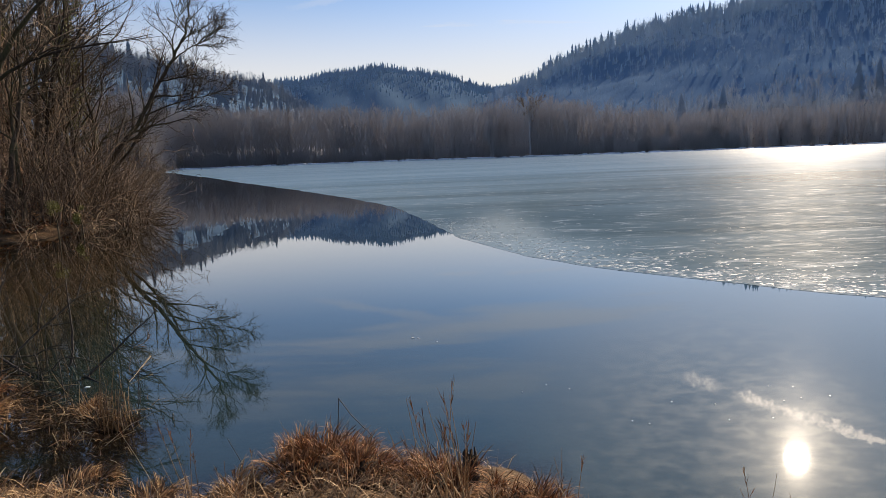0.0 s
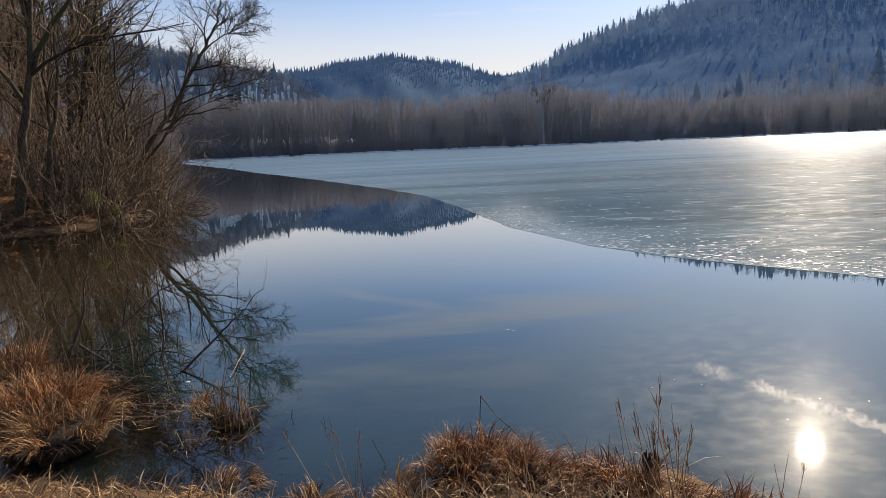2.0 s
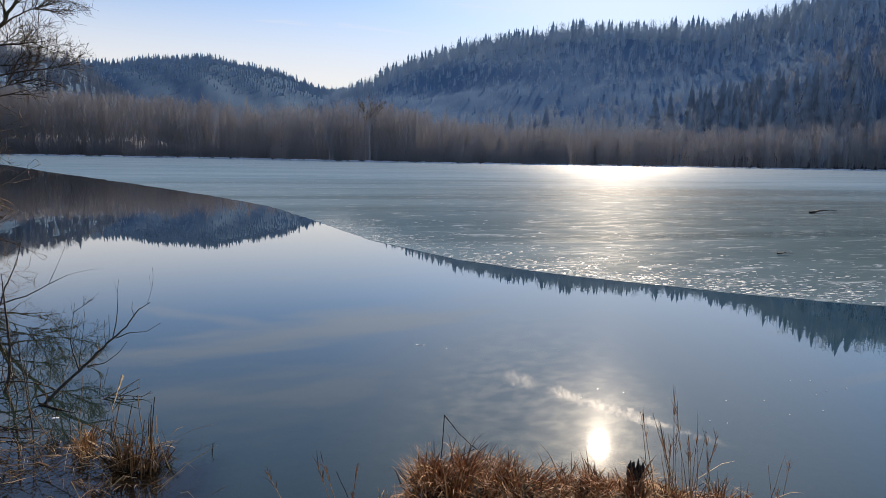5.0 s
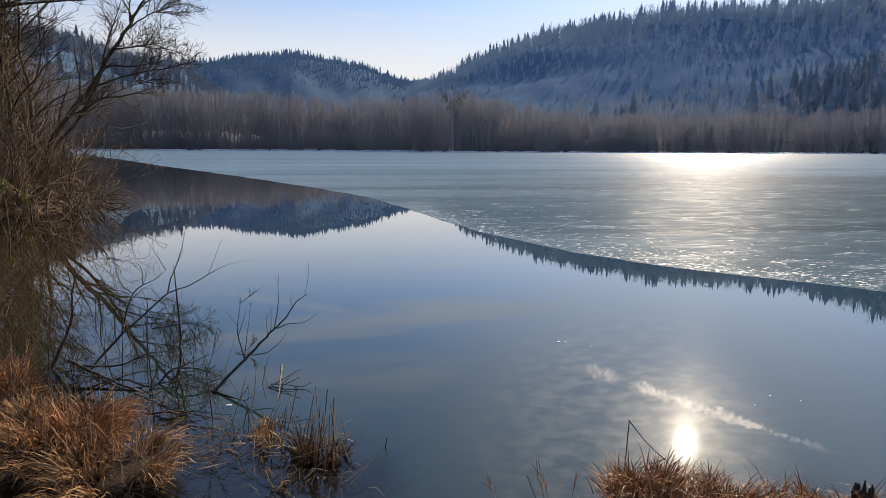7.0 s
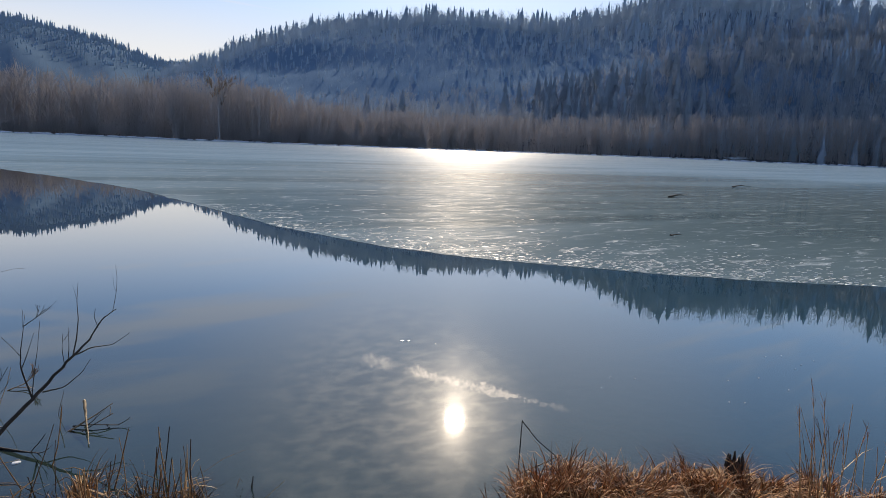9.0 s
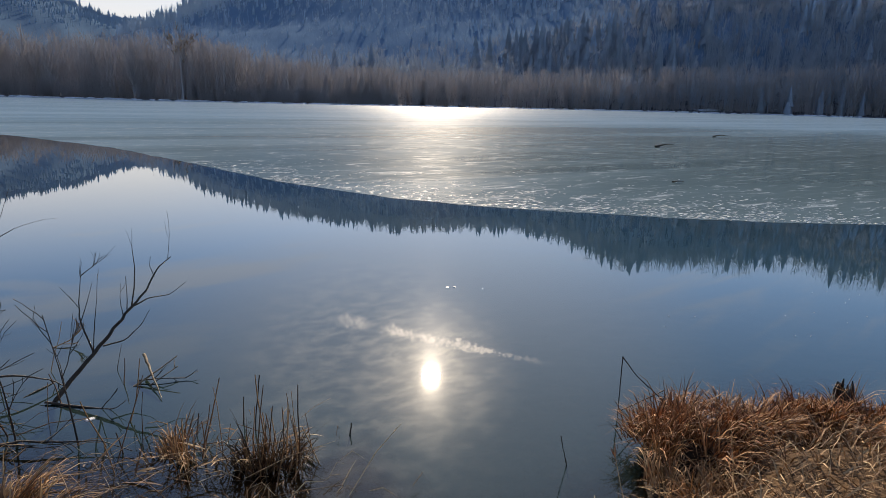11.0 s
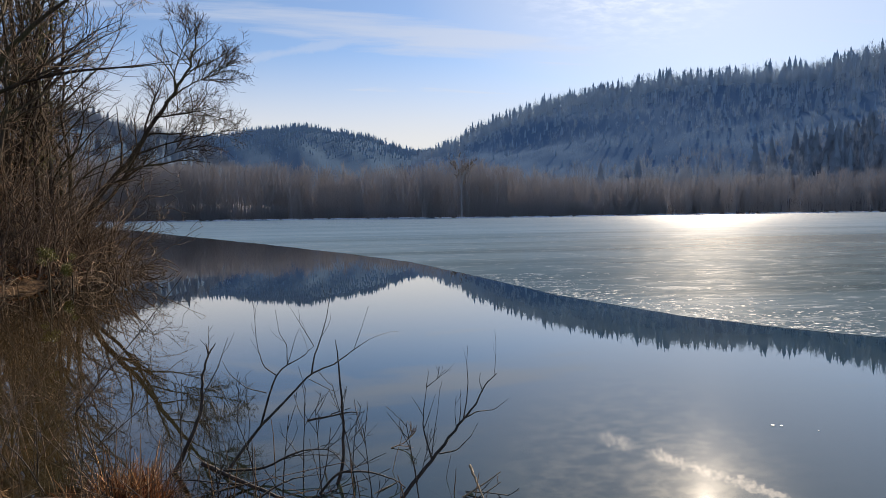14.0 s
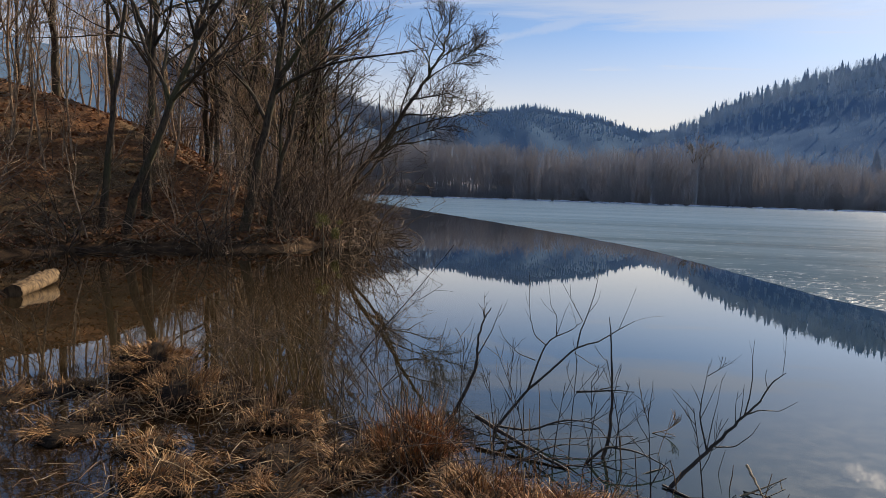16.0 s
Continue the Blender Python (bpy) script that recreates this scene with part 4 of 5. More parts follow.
# bent, bleached boughs and mossy clumps at the foot of the bank brush
def limb(name, label, lines, mat, category="branch", group="", twigs=0, seed=1, thin=0.003, at=(0, 0, 0)):
    """A dead branch of several tapered lines, each with its own thickness."""
    rng = np.random.RandomState(seed)
    bins, stems = [Tubes(), Tubes()], []
    spec = [dict(count=twigs, **{"from": 0.25}, angle=(0.35, 0.85), ratio=0.4, least=0.08, thick=0.012, thin=thin, steps=4, wobble=0.10, lift=0.06, sides=4, bin=1),
            dict(count=twigs * 0.4, **{"from": 0.3}, angle=(0.35, 0.8), ratio=0.5, least=0.05, thick=0.012, thin=thin * 0.7, steps=3, wobble=0.12, lift=0.05, sides=3, bin=1)]
    for line, r in lines:
        line = np.array(line, float) - at
        t, fine = np.linspace(0, 1, len(line)), np.linspace(0, 1, len(line) * 4)
        smooth = np.stack([np.interp(fine, t, line[:, i]) for i in range(3)], 1)
        smooth[1:-1] = (smooth[:-2] + smooth[1:-1] * 2 + smooth[2:]) / 4
        smooth[1:-1] += rng.randn(len(smooth) - 2, 3) * r * 0.14
        rr = np.maximum(r * (1 - 0.85 * fine), thin)
        piece = Tubes()
        piece.tube(smooth, rr, 6)
        stems.append(piece)
        if twigs:
            sprout(rng, smooth, rr, 0, spec, bins)
    root = empty(name, at, label=label, category=category, group=group)
    for piece in stems:
        child("stem", piece.mesh("stem", mat, True), root)
    if bins[1].n:
        tagged(child("spray", bins[1].mesh("spray", mat), root), kind="stuff")
    return root


limb("bleached_bough", "pale bent dead bough over the bank's edge", [([(-15.0, 18.2, 1.1), (-14.4, 18.0, 1.5), (-13.9, 17.8, 1.45), (-13.4, 17.7, 1.55)], 0.035)], M_PALE, seed=3, twigs=3, at=(-15, 18.2, 1))
limb("bleached_bough", "pale curved dead bough above the dark bank", [([(-15.2, 17.6, 0.5), (-14.6, 17.3, 0.95), (-13.9, 17.2, 1.1), (-13.4, 17.1, 0.85)], 0.035)], M_PALE, seed=4, twigs=4, at=(-15.2, 17.6, 0.4))


def leaf_litter():
    """Fallen orange-brown leaves over the slope behind the bay."""
    rng = np.random.RandomState(95)
    n = 26000
    y = rng.uniform(9, 34, n)
    x = np.interp(y, SHORE[16:31, 1], SHORE[16:31, 0]) - 0.3 - 16 * rng.rand(n) ** 1.4
    z = land(x, y)
    keep = z > 0.12
    x, y, z = x[keep], y[keep], z[keep]
    m = len(x)
    a, size = rng.rand(m) * 6.283, rng.uniform(0.035, 0.085, m)
    u = np.stack([np.cos(a), np.sin(a), rng.randn(m) * 0.4], -1) * size[:, None]
    v = np.stack([-np.sin(a), np.cos(a), rng.randn(m) * 0.5], -1) * (size * 0.6)[:, None]
    c = np.stack([x, y, z + 0.02 + 0.03 * rng.rand(m)], -1)
    verts = np.stack([c - u, c - v, c + u, c + v], 1).reshape(-1, 3)
    t = Tubes()
    t.raw(verts, np.arange(4 * m).reshape(-1, 4))
    tagged(new("leaf_litter", t.mesh("leaf_litter", M_LEAF)), "fallen orange-brown leaves covering the bank under the trees", "leaves", kind="stuff")


leaf_litter()


def leafy_clump(tubes, rng, at, size, count, leaf):
    """Small evergreen leaves crowded round a point."""
    d = rng.randn(count, 3)
    d *= (rng.rand(count) ** 0.5 / np.linalg.norm(d, axis=1))[:, None]
    c = np.asarray(at, float) + d * np.asarray(size, float)
    u, v = rng.randn(count, 3), rng.randn(count, 3)
    u *= (leaf * rng.uniform(0.6, 1.2, count) / np.linalg.norm(u, axis=1))[:, None]
    v *= (leaf * 0.6 / np.linalg.norm(v, axis=1))[:, None]
    tubes.raw(np.stack([c - u, c - v, c + u, c + v], 1).reshape(-1, 3), np.arange(4 * count).reshape(-1, 4))


def ivy_tree(x, y, high, seed):
    """A trunk overgrown with yellow-green ivy."""
    rng = np.random.RandomState(seed)
    root = empty("ivy_tree", on_land(x, y, 0.1), label="bare tree trunk overgrown with yellow-green ivy", category="tree", group="ivy-clad trees")
    line = np.array(stem(rng, high, (0.03, 0.0), 0.03))
    trunk, leaf = Tubes(), Tubes()
    trunk.tube(line, np.linspace(0.16, 0.05, len(line)), 8)
    child("trunk", trunk.mesh("trunk", M_BARK, True), root)
    for s in np.linspace(0.3, 0.97, 26):
        k = s * (len(line) - 1)
        p = line[int(k)] + (line[min(int(k) + 1, len(line) - 1)] - line[int(k)]) * (k % 1)
        leafy_clump(leaf, rng, p + rng.randn(3) * (0.22, 0.22, 0.15), (0.42, 0.42, 0.4), 210, 0.06)
    tagged(child("ivy", leaf.mesh("ivy", M_IVY), root, "yellow-green ivy leaves"), kind="stuff")


ivy_tree(-15.1, 26.2, 10.5, 97)
ivy_tree(-17.4, 25.6, 10.0, 98)


def moss_clump(x, y, z, size, seed):
    rng = np.random.RandomState(seed)
    t = Tubes()
    for _ in range(7):
        leafy_clump(t, rng, rng.randn(3) * size * 0.4, (size * 0.5, size * 0.5, size * 0.4), 130, 0.022)
    root = empty("moss_clump", (x, y, z), label="yellow-green mossy tuft caught in the bank brush", category="moss", group="moss on the brush")
    tagged(child("frond", t.mesh("frond", M_IVY), root), kind="stuff")
    twig = Tubes()
    twig.tube([(0, 0.1, -z - 0.1), (0.02, 0.06, -z * 0.5), (0, 0, 0)], [0.02, 0.016, 0.01], 5)
    child("stem", twig.mesh("stem", M_BARK), root)


moss_clump(-10.9, 17.6, 0.9, 0.26, 1)
moss_clump(-11.0, 18.9, 0.55, 0.22, 2)


# ---- the near shore: tussocks, straw, dead branches ----
def blades(tubes, rng, count, foot, high, splay, droop, width, flat=0.0):
    """Curved grass blades round a foot point, as tapered ribbons."""
    for _ in range(count):
        a = rng.rand() * 6.283
        rad = foot[3] * math.sqrt(rng.rand())
        p = np.array([foot[0] + rad * math.cos(a), foot[1] + rad * math.sin(a), foot[2] - 0.02])
        b = a + rng.randn() * 0.9
        tilt = min(abs(rng.randn()) * splay + flat + 0.25 * rad / max(foot[3], 0.01), 1.5)
        d = np.array([math.cos(b) * math.sin(tilt), math.sin(b) * math.sin(tilt), math.cos(tilt)])
        lng = high * rng.uniform(0.45, 1.15)
        pts = [p]
        for k in range(4):
            d = d + np.array([math.cos(b), math.sin(b), -1.0]) * droop * rng.rand() * (k + 1) * 0.35
            d /= np.linalg.norm(d)
            pts.append(pts[-1] + d * lng / 4)
        c = rng.rand() * 6.283
        tubes.ribbon(pts, np.array([1.0, 0.9, 0.75, 0.5, 0.12]) * width * rng.uniform(0.7, 1.3), (math.cos(c), math.sin(c), 0.15))


def bunches(tubes, rng, count, radius, foot, high, splay, droop):
    """Blades in combed bunches, each with a lean of its own."""
    many = max(5, count // 34)
    for _ in range(many):
        a, q = rng.rand() * 6.283, radius * math.sqrt(rng.rand())
        c = np.array([q * math.cos(a), q * math.sin(a), foot * (1 - 0.6 * (q / radius) ** 2)])
        lean = np.array([math.cos(a), math.sin(a)]) * splay * (0.3 + q / radius) + rng.randn(2) * splay * 0.55 + np.array([0.10, -0.14])
        size = high * rng.uniform(0.6, 1.2)
        for _ in range(count // many):
            p = c + rng.randn(3) * (0.028, 0.028, 0.01)
            d = np.array([lean[0] + rng.randn() * 0.2, lean[1] + rng.randn() * 0.2, 1.0])
            d /= np.linalg.norm(d)
            out = d[:2] / (np.linalg.norm(d[:2]) + 1e-6)
            lng, sag = size * rng.uniform(0.5, 1.15), droop * rng.uniform(0.2, 1.2)
            pts = [p]
            for k in range(4):
                d = d + np.array([out[0] * 0.5, out[1] * 0.5, -1.0]) * sag * 0.3 * (k + 0.4)
                d /= np.linalg.norm(d)
                pts.append(pts[-1] + d * lng / 4)
            b = rng.rand() * 6.283
            tubes.ribbon(pts, np.array([1.0, 0.9, 0.75, 0.5, 0.12]) * 0.0032 * rng.uniform(0.6, 1.4), (math.cos(b), math.sin(b), 0.15))


def tussock(x, y, radius, high, count, seed, label, mat=None, splay=0.42, droop=0.7, mound=0.12, reeds=0, group="tussocks in the shallows"):
    """A sedge tussock: dark rooty mound, combed bunches of blades and some stiff dead stems."""
    rng = np.random.RandomState(seed)
    mound *= 0.78
    z = max(float(land(x, y)), (0.05 if mound > 0.075 else 0.0) if x < -3.4 else -0.08)
    root = empty("grass_tussock", (x, y, z), label=label, category="grass", group=group)
    bm = bmesh.new()
    bmesh.ops.create_icosphere(bm, subdivisions=3, radius=1.0)
    for v in bm.verts:
        n = noise.noise(v.co * 2.2 + Vector((x, y, 0))) * 0.34 + noise.noise(v.co * 6 + Vector((y, x, 0))) * 0.22
        v.co = Vector((v.co.x * radius * (0.9 + n), v.co.y * radius * (0.9 + n), v.co.z * mound * (1.1 + n) - 0.01))
    me = bpy.data.meshes.new("root_mound")
    bm.to_mesh(me)
    bm.free()
    me.materials.append(M_ROOT)
    me.shade_smooth()
    child("root_mound", me, root, "dark matted roots and mud")
    t = Tubes()
    bunches(t, rng, int(count * 1.35), radius * 1.02, mound * 0.95, high, splay, droop)
    blades(t, rng, count // 2, (0, 0, mound * 0.75, radius * 0.95), high * 0.8, 0.8, 0.5, 0.0024, 0.6)
    tagged(child("foliage", t.mesh("foliage", mat or M_SEDGE), root), kind="stuff")
    if reeds:
        s = Tubes()
        for _ in range(reeds):
            a, q = rng.rand() * 6.283, radius * math.sqrt(rng.rand())
            line = bend(rng, (q * math.cos(a), q * math.sin(a), 0), (rng.randn() * 0.14, rng.randn() * 0.14, 1), high * rng.uniform(0.6, 1.4), 4, 0.05, 0.0)
            s.tube(line, np.linspace(0.0035, 0.0018, 5), 4)
        tagged(child("reed_sheaf", s.mesh("reed_sheaf", M_STRAW), root), kind="stuff")
    return root


RUSTY, FADED = "rust-brown sedge tussock on dark roots at the water's edge", "faded straw-coloured sedge tussock standing in shallow water"
tussock(-1.14, 4.44, 0.26, 0.21, 1100, 101, RUSTY, mound=0.15, splay=0.35)
tussock(-0.86, 4.36, 0.2, 0.17, 520, 102, RUSTY, mound=0.12, splay=0.5)
tussock(-0.52, 4.24, 0.22, 0.22, 760, 103, RUSTY, mound=0.15, splay=0.4)
tussock(-0.40, 4.16, 0.2, 0.19, 620, 104, RUSTY, mound=0.17, splay=0.5)
tussock(-0.06, 4.08, 0.14, 0.14, 260, 127, RUSTY, mound=0.08, splay=0.5)
tussock(0.12, 3.92, 0.16, 0.20, 320, 105, RUSTY, mound=0.08)
tussock(0.40, 3.78, 0.14, 0.16, 240, 106, RUSTY, mound=0.06)
tussock(1.05, 3.45, 0.16, 0.14, 220, 107, FADED, M_FADED, mound=0.05)
tussock(-1.55, 4.12, 0.22, 0.15, 420, 108, FADED, M_FADED, mound=0.06, splay=0.7)
tussock(-2.05, 4.08, 0.2, 0.14, 340, 109, FADED, M_FADED, mound=0.06, splay=0.7)
tussock(-2.62, 4.5, 0.18, 0.13, 300, 110, FADED, M_FADED, mound=0.06, splay=0.8)
tussock(-2.85, 5.36, 0.14, 0.23, 200, 111, RUSTY, M_REED, mound=0.04, reeds=18, splay=0.2, droop=0.4)
tussock(-3.2, 5.62, 0.1, 0.19, 110, 112, FADED, M_FADED, mound=0.03, reeds=10, splay=0.6)
tussock(-3.05, 5.1, 0.1, 0.11, 80, 113, FADED, M_FADED, mound=0.02, splay=1.0, reeds=4)
tussock(-3.95, 5.12, 0.3, 0.24, 800, 114, FADED, M_FADED, mound=0.12, splay=0.5, reeds=10)
tussock(-4.35, 5.5, 0.32, 0.28, 950, 115, RUSTY, mound=0.17, splay=0.45, reeds=12)
tussock(-4.75, 5.95, 0.26, 0.24, 500, 116, FADED, M_FADED, mound=0.09, reeds=14)
tussock(-4.48, 6.05, 0.2, 0.22, 340, 117, RUSTY, mound=0.07, reeds=8)
tussock(-5.25, 6.5, 0.24, 0.30, 700, 118, RUSTY, mound=0.08, splay=0.28, droop=0.4, reeds=18)
tussock(-5.65, 6.3, 0.2, 0.18, 320, 119, FADED, M_FADED, mound=0.07, splay=0.8)
tussock(-6.4, 6.75, 0.22, 0.18, 300, 120, FADED, M_FADED, mound=0.09, splay=0.8, reeds=12)
tussock(-7.25, 6.92, 0.28, 0.20, 420, 121, FADED, M_FADED, mound=0.13, splay=0.6, reeds=18)
tussock(-7.86, 7.34, 0.30, 0.17, 900, 122, "dark mound of roots crowned with bright straw-coloured sedge", M_FADED, mound=0.30, splay=0.8, reeds=16)
CLOD = "low dark clod of matted roots with sparse dead grass"
for k, (x, y, r) in enumerate([(-6.96, 6.12, 0.2), (-6.1, 6.2, 0.22), (-5.63, 6.12, 0.18), (-7.6, 6.5, 0.25), (-6.19, 6.72, 0.2), (-5.5, 6.6, 0.2), (-8.3, 6.85, 0.22), (-7.0, 7.05, 0.22), (-6.5, 5.75, 0.2), (-4.9, 6.25, 0.16)]):
    tussock(x, y, r, 0.13, 260, 600 + k, CLOD, M_REED if k % 2 else M_FADED, mound=0.05, splay=1.2, droop=1.0, reeds=6)
tussock(-7.6, 6.15, 0.24, 0.12, 220, 123, FADED, M_FADED, mound=0.06, splay=1.0)
tussock(-6.6, 5.8, 0.26, 0.14, 260, 124, FADED, M_FADED, mound=0.05, splay=1.0)
tussock(-5.85, 5.75, 0.22, 0.16, 260, 125, FADED, M_FADED, mound=0.06, splay=0.9)
tussock(-8.6, 6.55, 0.24, 0.12, 200, 126, FADED, M_FADED, mound=0.05, splay=1.0)


def straw_field():
    """Matted dry grass over the bank on which one stands."""
    rng = np.random.RandomState(140)
    t = Tubes()
    for _ in range(20000):
        x, y = rng.uniform(-4.6, 2.6), 4.75 - 2.1 * rng.rand() ** 1.3
        z = float(land_grid(x, y))
        if z < 0.07:
            continue
        a, lie = rng.rand() * 6.283, rng.uniform(0.5, 1.35)
        d = np.array([math.cos(a) * math.sin(lie), math.sin(a) * math.sin(lie), math.cos(lie)])
        p, lng = np.array([x, y, z - 0.01]), rng.uniform(0.07, 0.22)
        q = p + d * lng * 0.5
        e = q + (d + np.array([0, 0, -0.5])) * lng * 0.5
        e[2] = max(e[2], z + 0.004)
        c = rng.rand() * 6.283
        t.ribbon([p, q, e], np.array([1, 0.8, 0.2]) * rng.uniform(0.002, 0.004), (math.cos(c), math.sin(c), 0.2))
    tagged(new("dry_grass", t.mesh("dry_grass", M_STRAW)), "matted dry straw-coloured grass covering the near bank", "grass", kind="stuff")


GX, GY = np.meshgrid(np.arange(-12, 5, 0.1), np.arange(1.5, 9, 0.1), indexing="ij")
GZ = land(GX, GY)


def land_grid(x, y):
    i, j = int(np.clip((x + 12) / 0.1, 0, GX.shape[0] - 1)), int(np.clip((y - 1.5) / 0.1, 0, GX.shape[1] - 1))
    return GZ[i, j]


straw_field()


def reed_litter():
    """Fallen reed stems and leaves over the marshy shallows, and their standing stubble."""
    rng = np.random.RandomState(150)
    lying, upright = Tubes(), Tubes()
    spots = [(-7.3, 6.55, 0.9, 0.10, 110), (-5.9, 6.4, 0.8, 0.10, 90), (-6.2, 5.75, 1.0, 0.12, 110), (-4.8, 5.75, 0.5, 0.15, 90), (-7.5, 7.1, 0.4, 0.2, 90), (-5.3, 6.5, 0.3, 0.2, 90), (-3.3, 5.4, 0.5, 0.2, 45), (-4.2, 5.3, 0.5, 0.3, 55), (-7.9, 6.75, 0.8, 0.25, 70), (-6.5, 6.2, 0.9, 0.16, 60), (-5.4, 5.9, 0.6, 0.25, 60), (-6.9, 5.5, 1.2, 0.16, 50), (-6.6, 6.78, 0.8, 0.14, 50), (-3.4, 5.6, 0.7, 0.4, 70), (-2.8, 5.0, 0.4, 0.3, 40), (-4.2, 6.1, 0.6, 0.5, 60), (-8.9, 6.3, 0.9, 0.6, 140)]
    for cx, cy, sx, sy, count in spots:
        for _ in range(count):
            x, y = cx + rng.randn() * sx * 0.5, cy + rng.randn() * sy * 0.5
            z = max(float(land_grid(x, y)), 0.0) + abs(rng.randn()) * 0.05
            a, lng = rng.randn() * 0.8 + (3.1 if rng.rand() < 0.5 else 0), rng.uniform(0.04, 0.16) if rng.rand() < 0.7 else rng.uniform(0.16, 0.4)
            d = np.array([math.cos(a), math.sin(a) * 0.8, rng.randn() * 0.3])
            p = np.array([x, y, z])
            mid = p + d * lng * 0.5 + np.array([0, 0, rng.rand() * 0.05])
            end = p + d * lng
            end[2] = max(end[2], 0.003)
            r = rng.uniform(0.001, 0.0026)
            lying.tube([p, mid, end], [r, r, r * 0.6], 4)
    for cx, cy, sx, sy, count in [(-7.4, 6.9, 0.7, 0.35, 60), (-6.6, 7.0, 0.6, 0.4, 60), (-5.4, 6.6, 0.4, 0.4, 60), (-4.4, 6.6, 0.7, 0.4, 14), (-3.9, 6.5, 0.5, 0.4, 8), (-3.2, 5.7, 0.35, 0.25, 12), (-2.75, 5.2, 0.2, 0.2, 8)]:
        for _ in range(count):
            x, y = cx + rng.randn() * sx * 0.6, cy + rng.randn() * sy * 0.6
            line = bend(rng, (x, y, -0.1), (rng.randn() * 0.16, rng.randn() * 0.16, 1), rng.uniform(0.2, 0.55), 4, 0.06, 0)
            upright.tube(line, np.linspace(0.004, 0.002, 5) * rng.uniform(0.6, 1.2), 4)
    leaves = Tubes()
    for cx, cy, sx, sy, count in [(-7.8, 7.1, 0.3, 0.2, 90), (-7.2, 6.85, 0.35, 0.16, 90), (-6.4, 6.72, 0.4, 0.12, 60), (-5.5, 6.35, 0.3, 0.15, 70), (-6.3, 6.05, 0.8, 0.1, 80), (-7.6, 6.35, 0.6, 0.1, 60), (-4.5, 5.8, 0.35, 0.2, 70), (-3.2, 5.5, 0.4, 0.15, 50), (-6.6, 5.5, 0.8, 0.12, 50)]:
        for _ in range(count):
            x, y = cx + rng.randn() * sx * 0.6, cy + rng.randn() * sy * 0.6
            z = max(float(land_grid(x, y)), 0.0) + rng.rand() * 0.09
            a, lng = rng.rand() * 6.283, rng.uniform(0.05, 0.2)
            d = np.array([math.cos(a), math.sin(a), rng.randn() * 0.35])
            p = np.array([x, y, z])
            pts = [p, p + d * lng * 0.35 + (0, 0, 0.005), p + d * lng * 0.7 + (0, 0, 0.006), p + d * lng]
            pts = [np.array([q[0], q[1], max(q[2], 0.003)]) for q in pts]
            leaves.ribbon(pts, np.array([0.4, 1, 0.8, 0.2]) * rng.uniform(0.002, 0.0055), (-math.sin(a), math.cos(a), rng.randn() * 0.4))
    tagged(new("dead_leaves", leaves.mesh("dead_leaves", M_STRAW)), "curled pale dead reed leaves strewn on the mounds", "leaves", kind="stuff")
    tagged(new("reed_litter", lying.mesh("reed_litter", M_STRAW)), "fallen pale reed stems strewn over the marshy shallows", "reeds", kind="stuff")
    tagged(new("reed_stubble", upright.mesh("reed_stubble", M_REED)), "thin dead reed stubble standing in the water", "reeds", kind="stuff")


reed_litter()

# dead branches that stand in the water
limb("dead_shrub", "thin bare dead shrub branch rising obliquely from the water",
     [([(-3.80, 6.45, -0.12), (-3.69, 6.5, 0.03), (-3.5, 6.6, 0.2), (-3.38, 6.65, 0.32), (-3.28, 6.71, 0.41), (-3.19, 6.76, 0.49), (-3.11, 6.81, 0.61), (-3.03, 6.86, 0.65)], 0.014),
      ([(-3.5, 6.6, 0.2), (-3.55, 6.62, 0.4), (-3.54, 6.63, 0.53), (-3.51, 6.65, 0.72)], 0.006), ([(-3.52, 6.63, 0.65), (-3.46, 6.64, 0.69), (-3.43, 6.65, 0.71)], 0.003),
      ([(-3.27, 6.75, 0.4), (-3.18, 6.78, 0.43), (-3.06, 6.82, 0.42), (-2.96, 6.85, 0.48)], 0.005), ([(-3.31, 6.7, 0.38), (-3.3, 6.7, 0.5), (-3.3, 6.7, 0.6)], 0.0035),
      ([(-3.33, 6.7, 0.34), (-3.34, 6.7, 0.46), (-3.33, 6.7, 0.56)], 0.003), ([(-3.45, 6.62, 0.23), (-3.34, 6.65, 0.23), (-3.24, 6.69, 0.3), (-3.19, 6.72, 0.37)], 0.005),
      ([(-3.14, 6.8, 0.55), (-3.16, 6.81, 0.62), (-3.15, 6.82, 0.67)], 0.003), ([(-3.5, 6.6, 0.22), (-3.48, 6.61, 0.38), (-3.46, 6.61, 0.49), (-3.44, 6.62, 0.65)], 0.0035)], M_DEAD, twigs=1.4, seed=7, at=(-3.7, 6.5, 0), thin=0.0014)
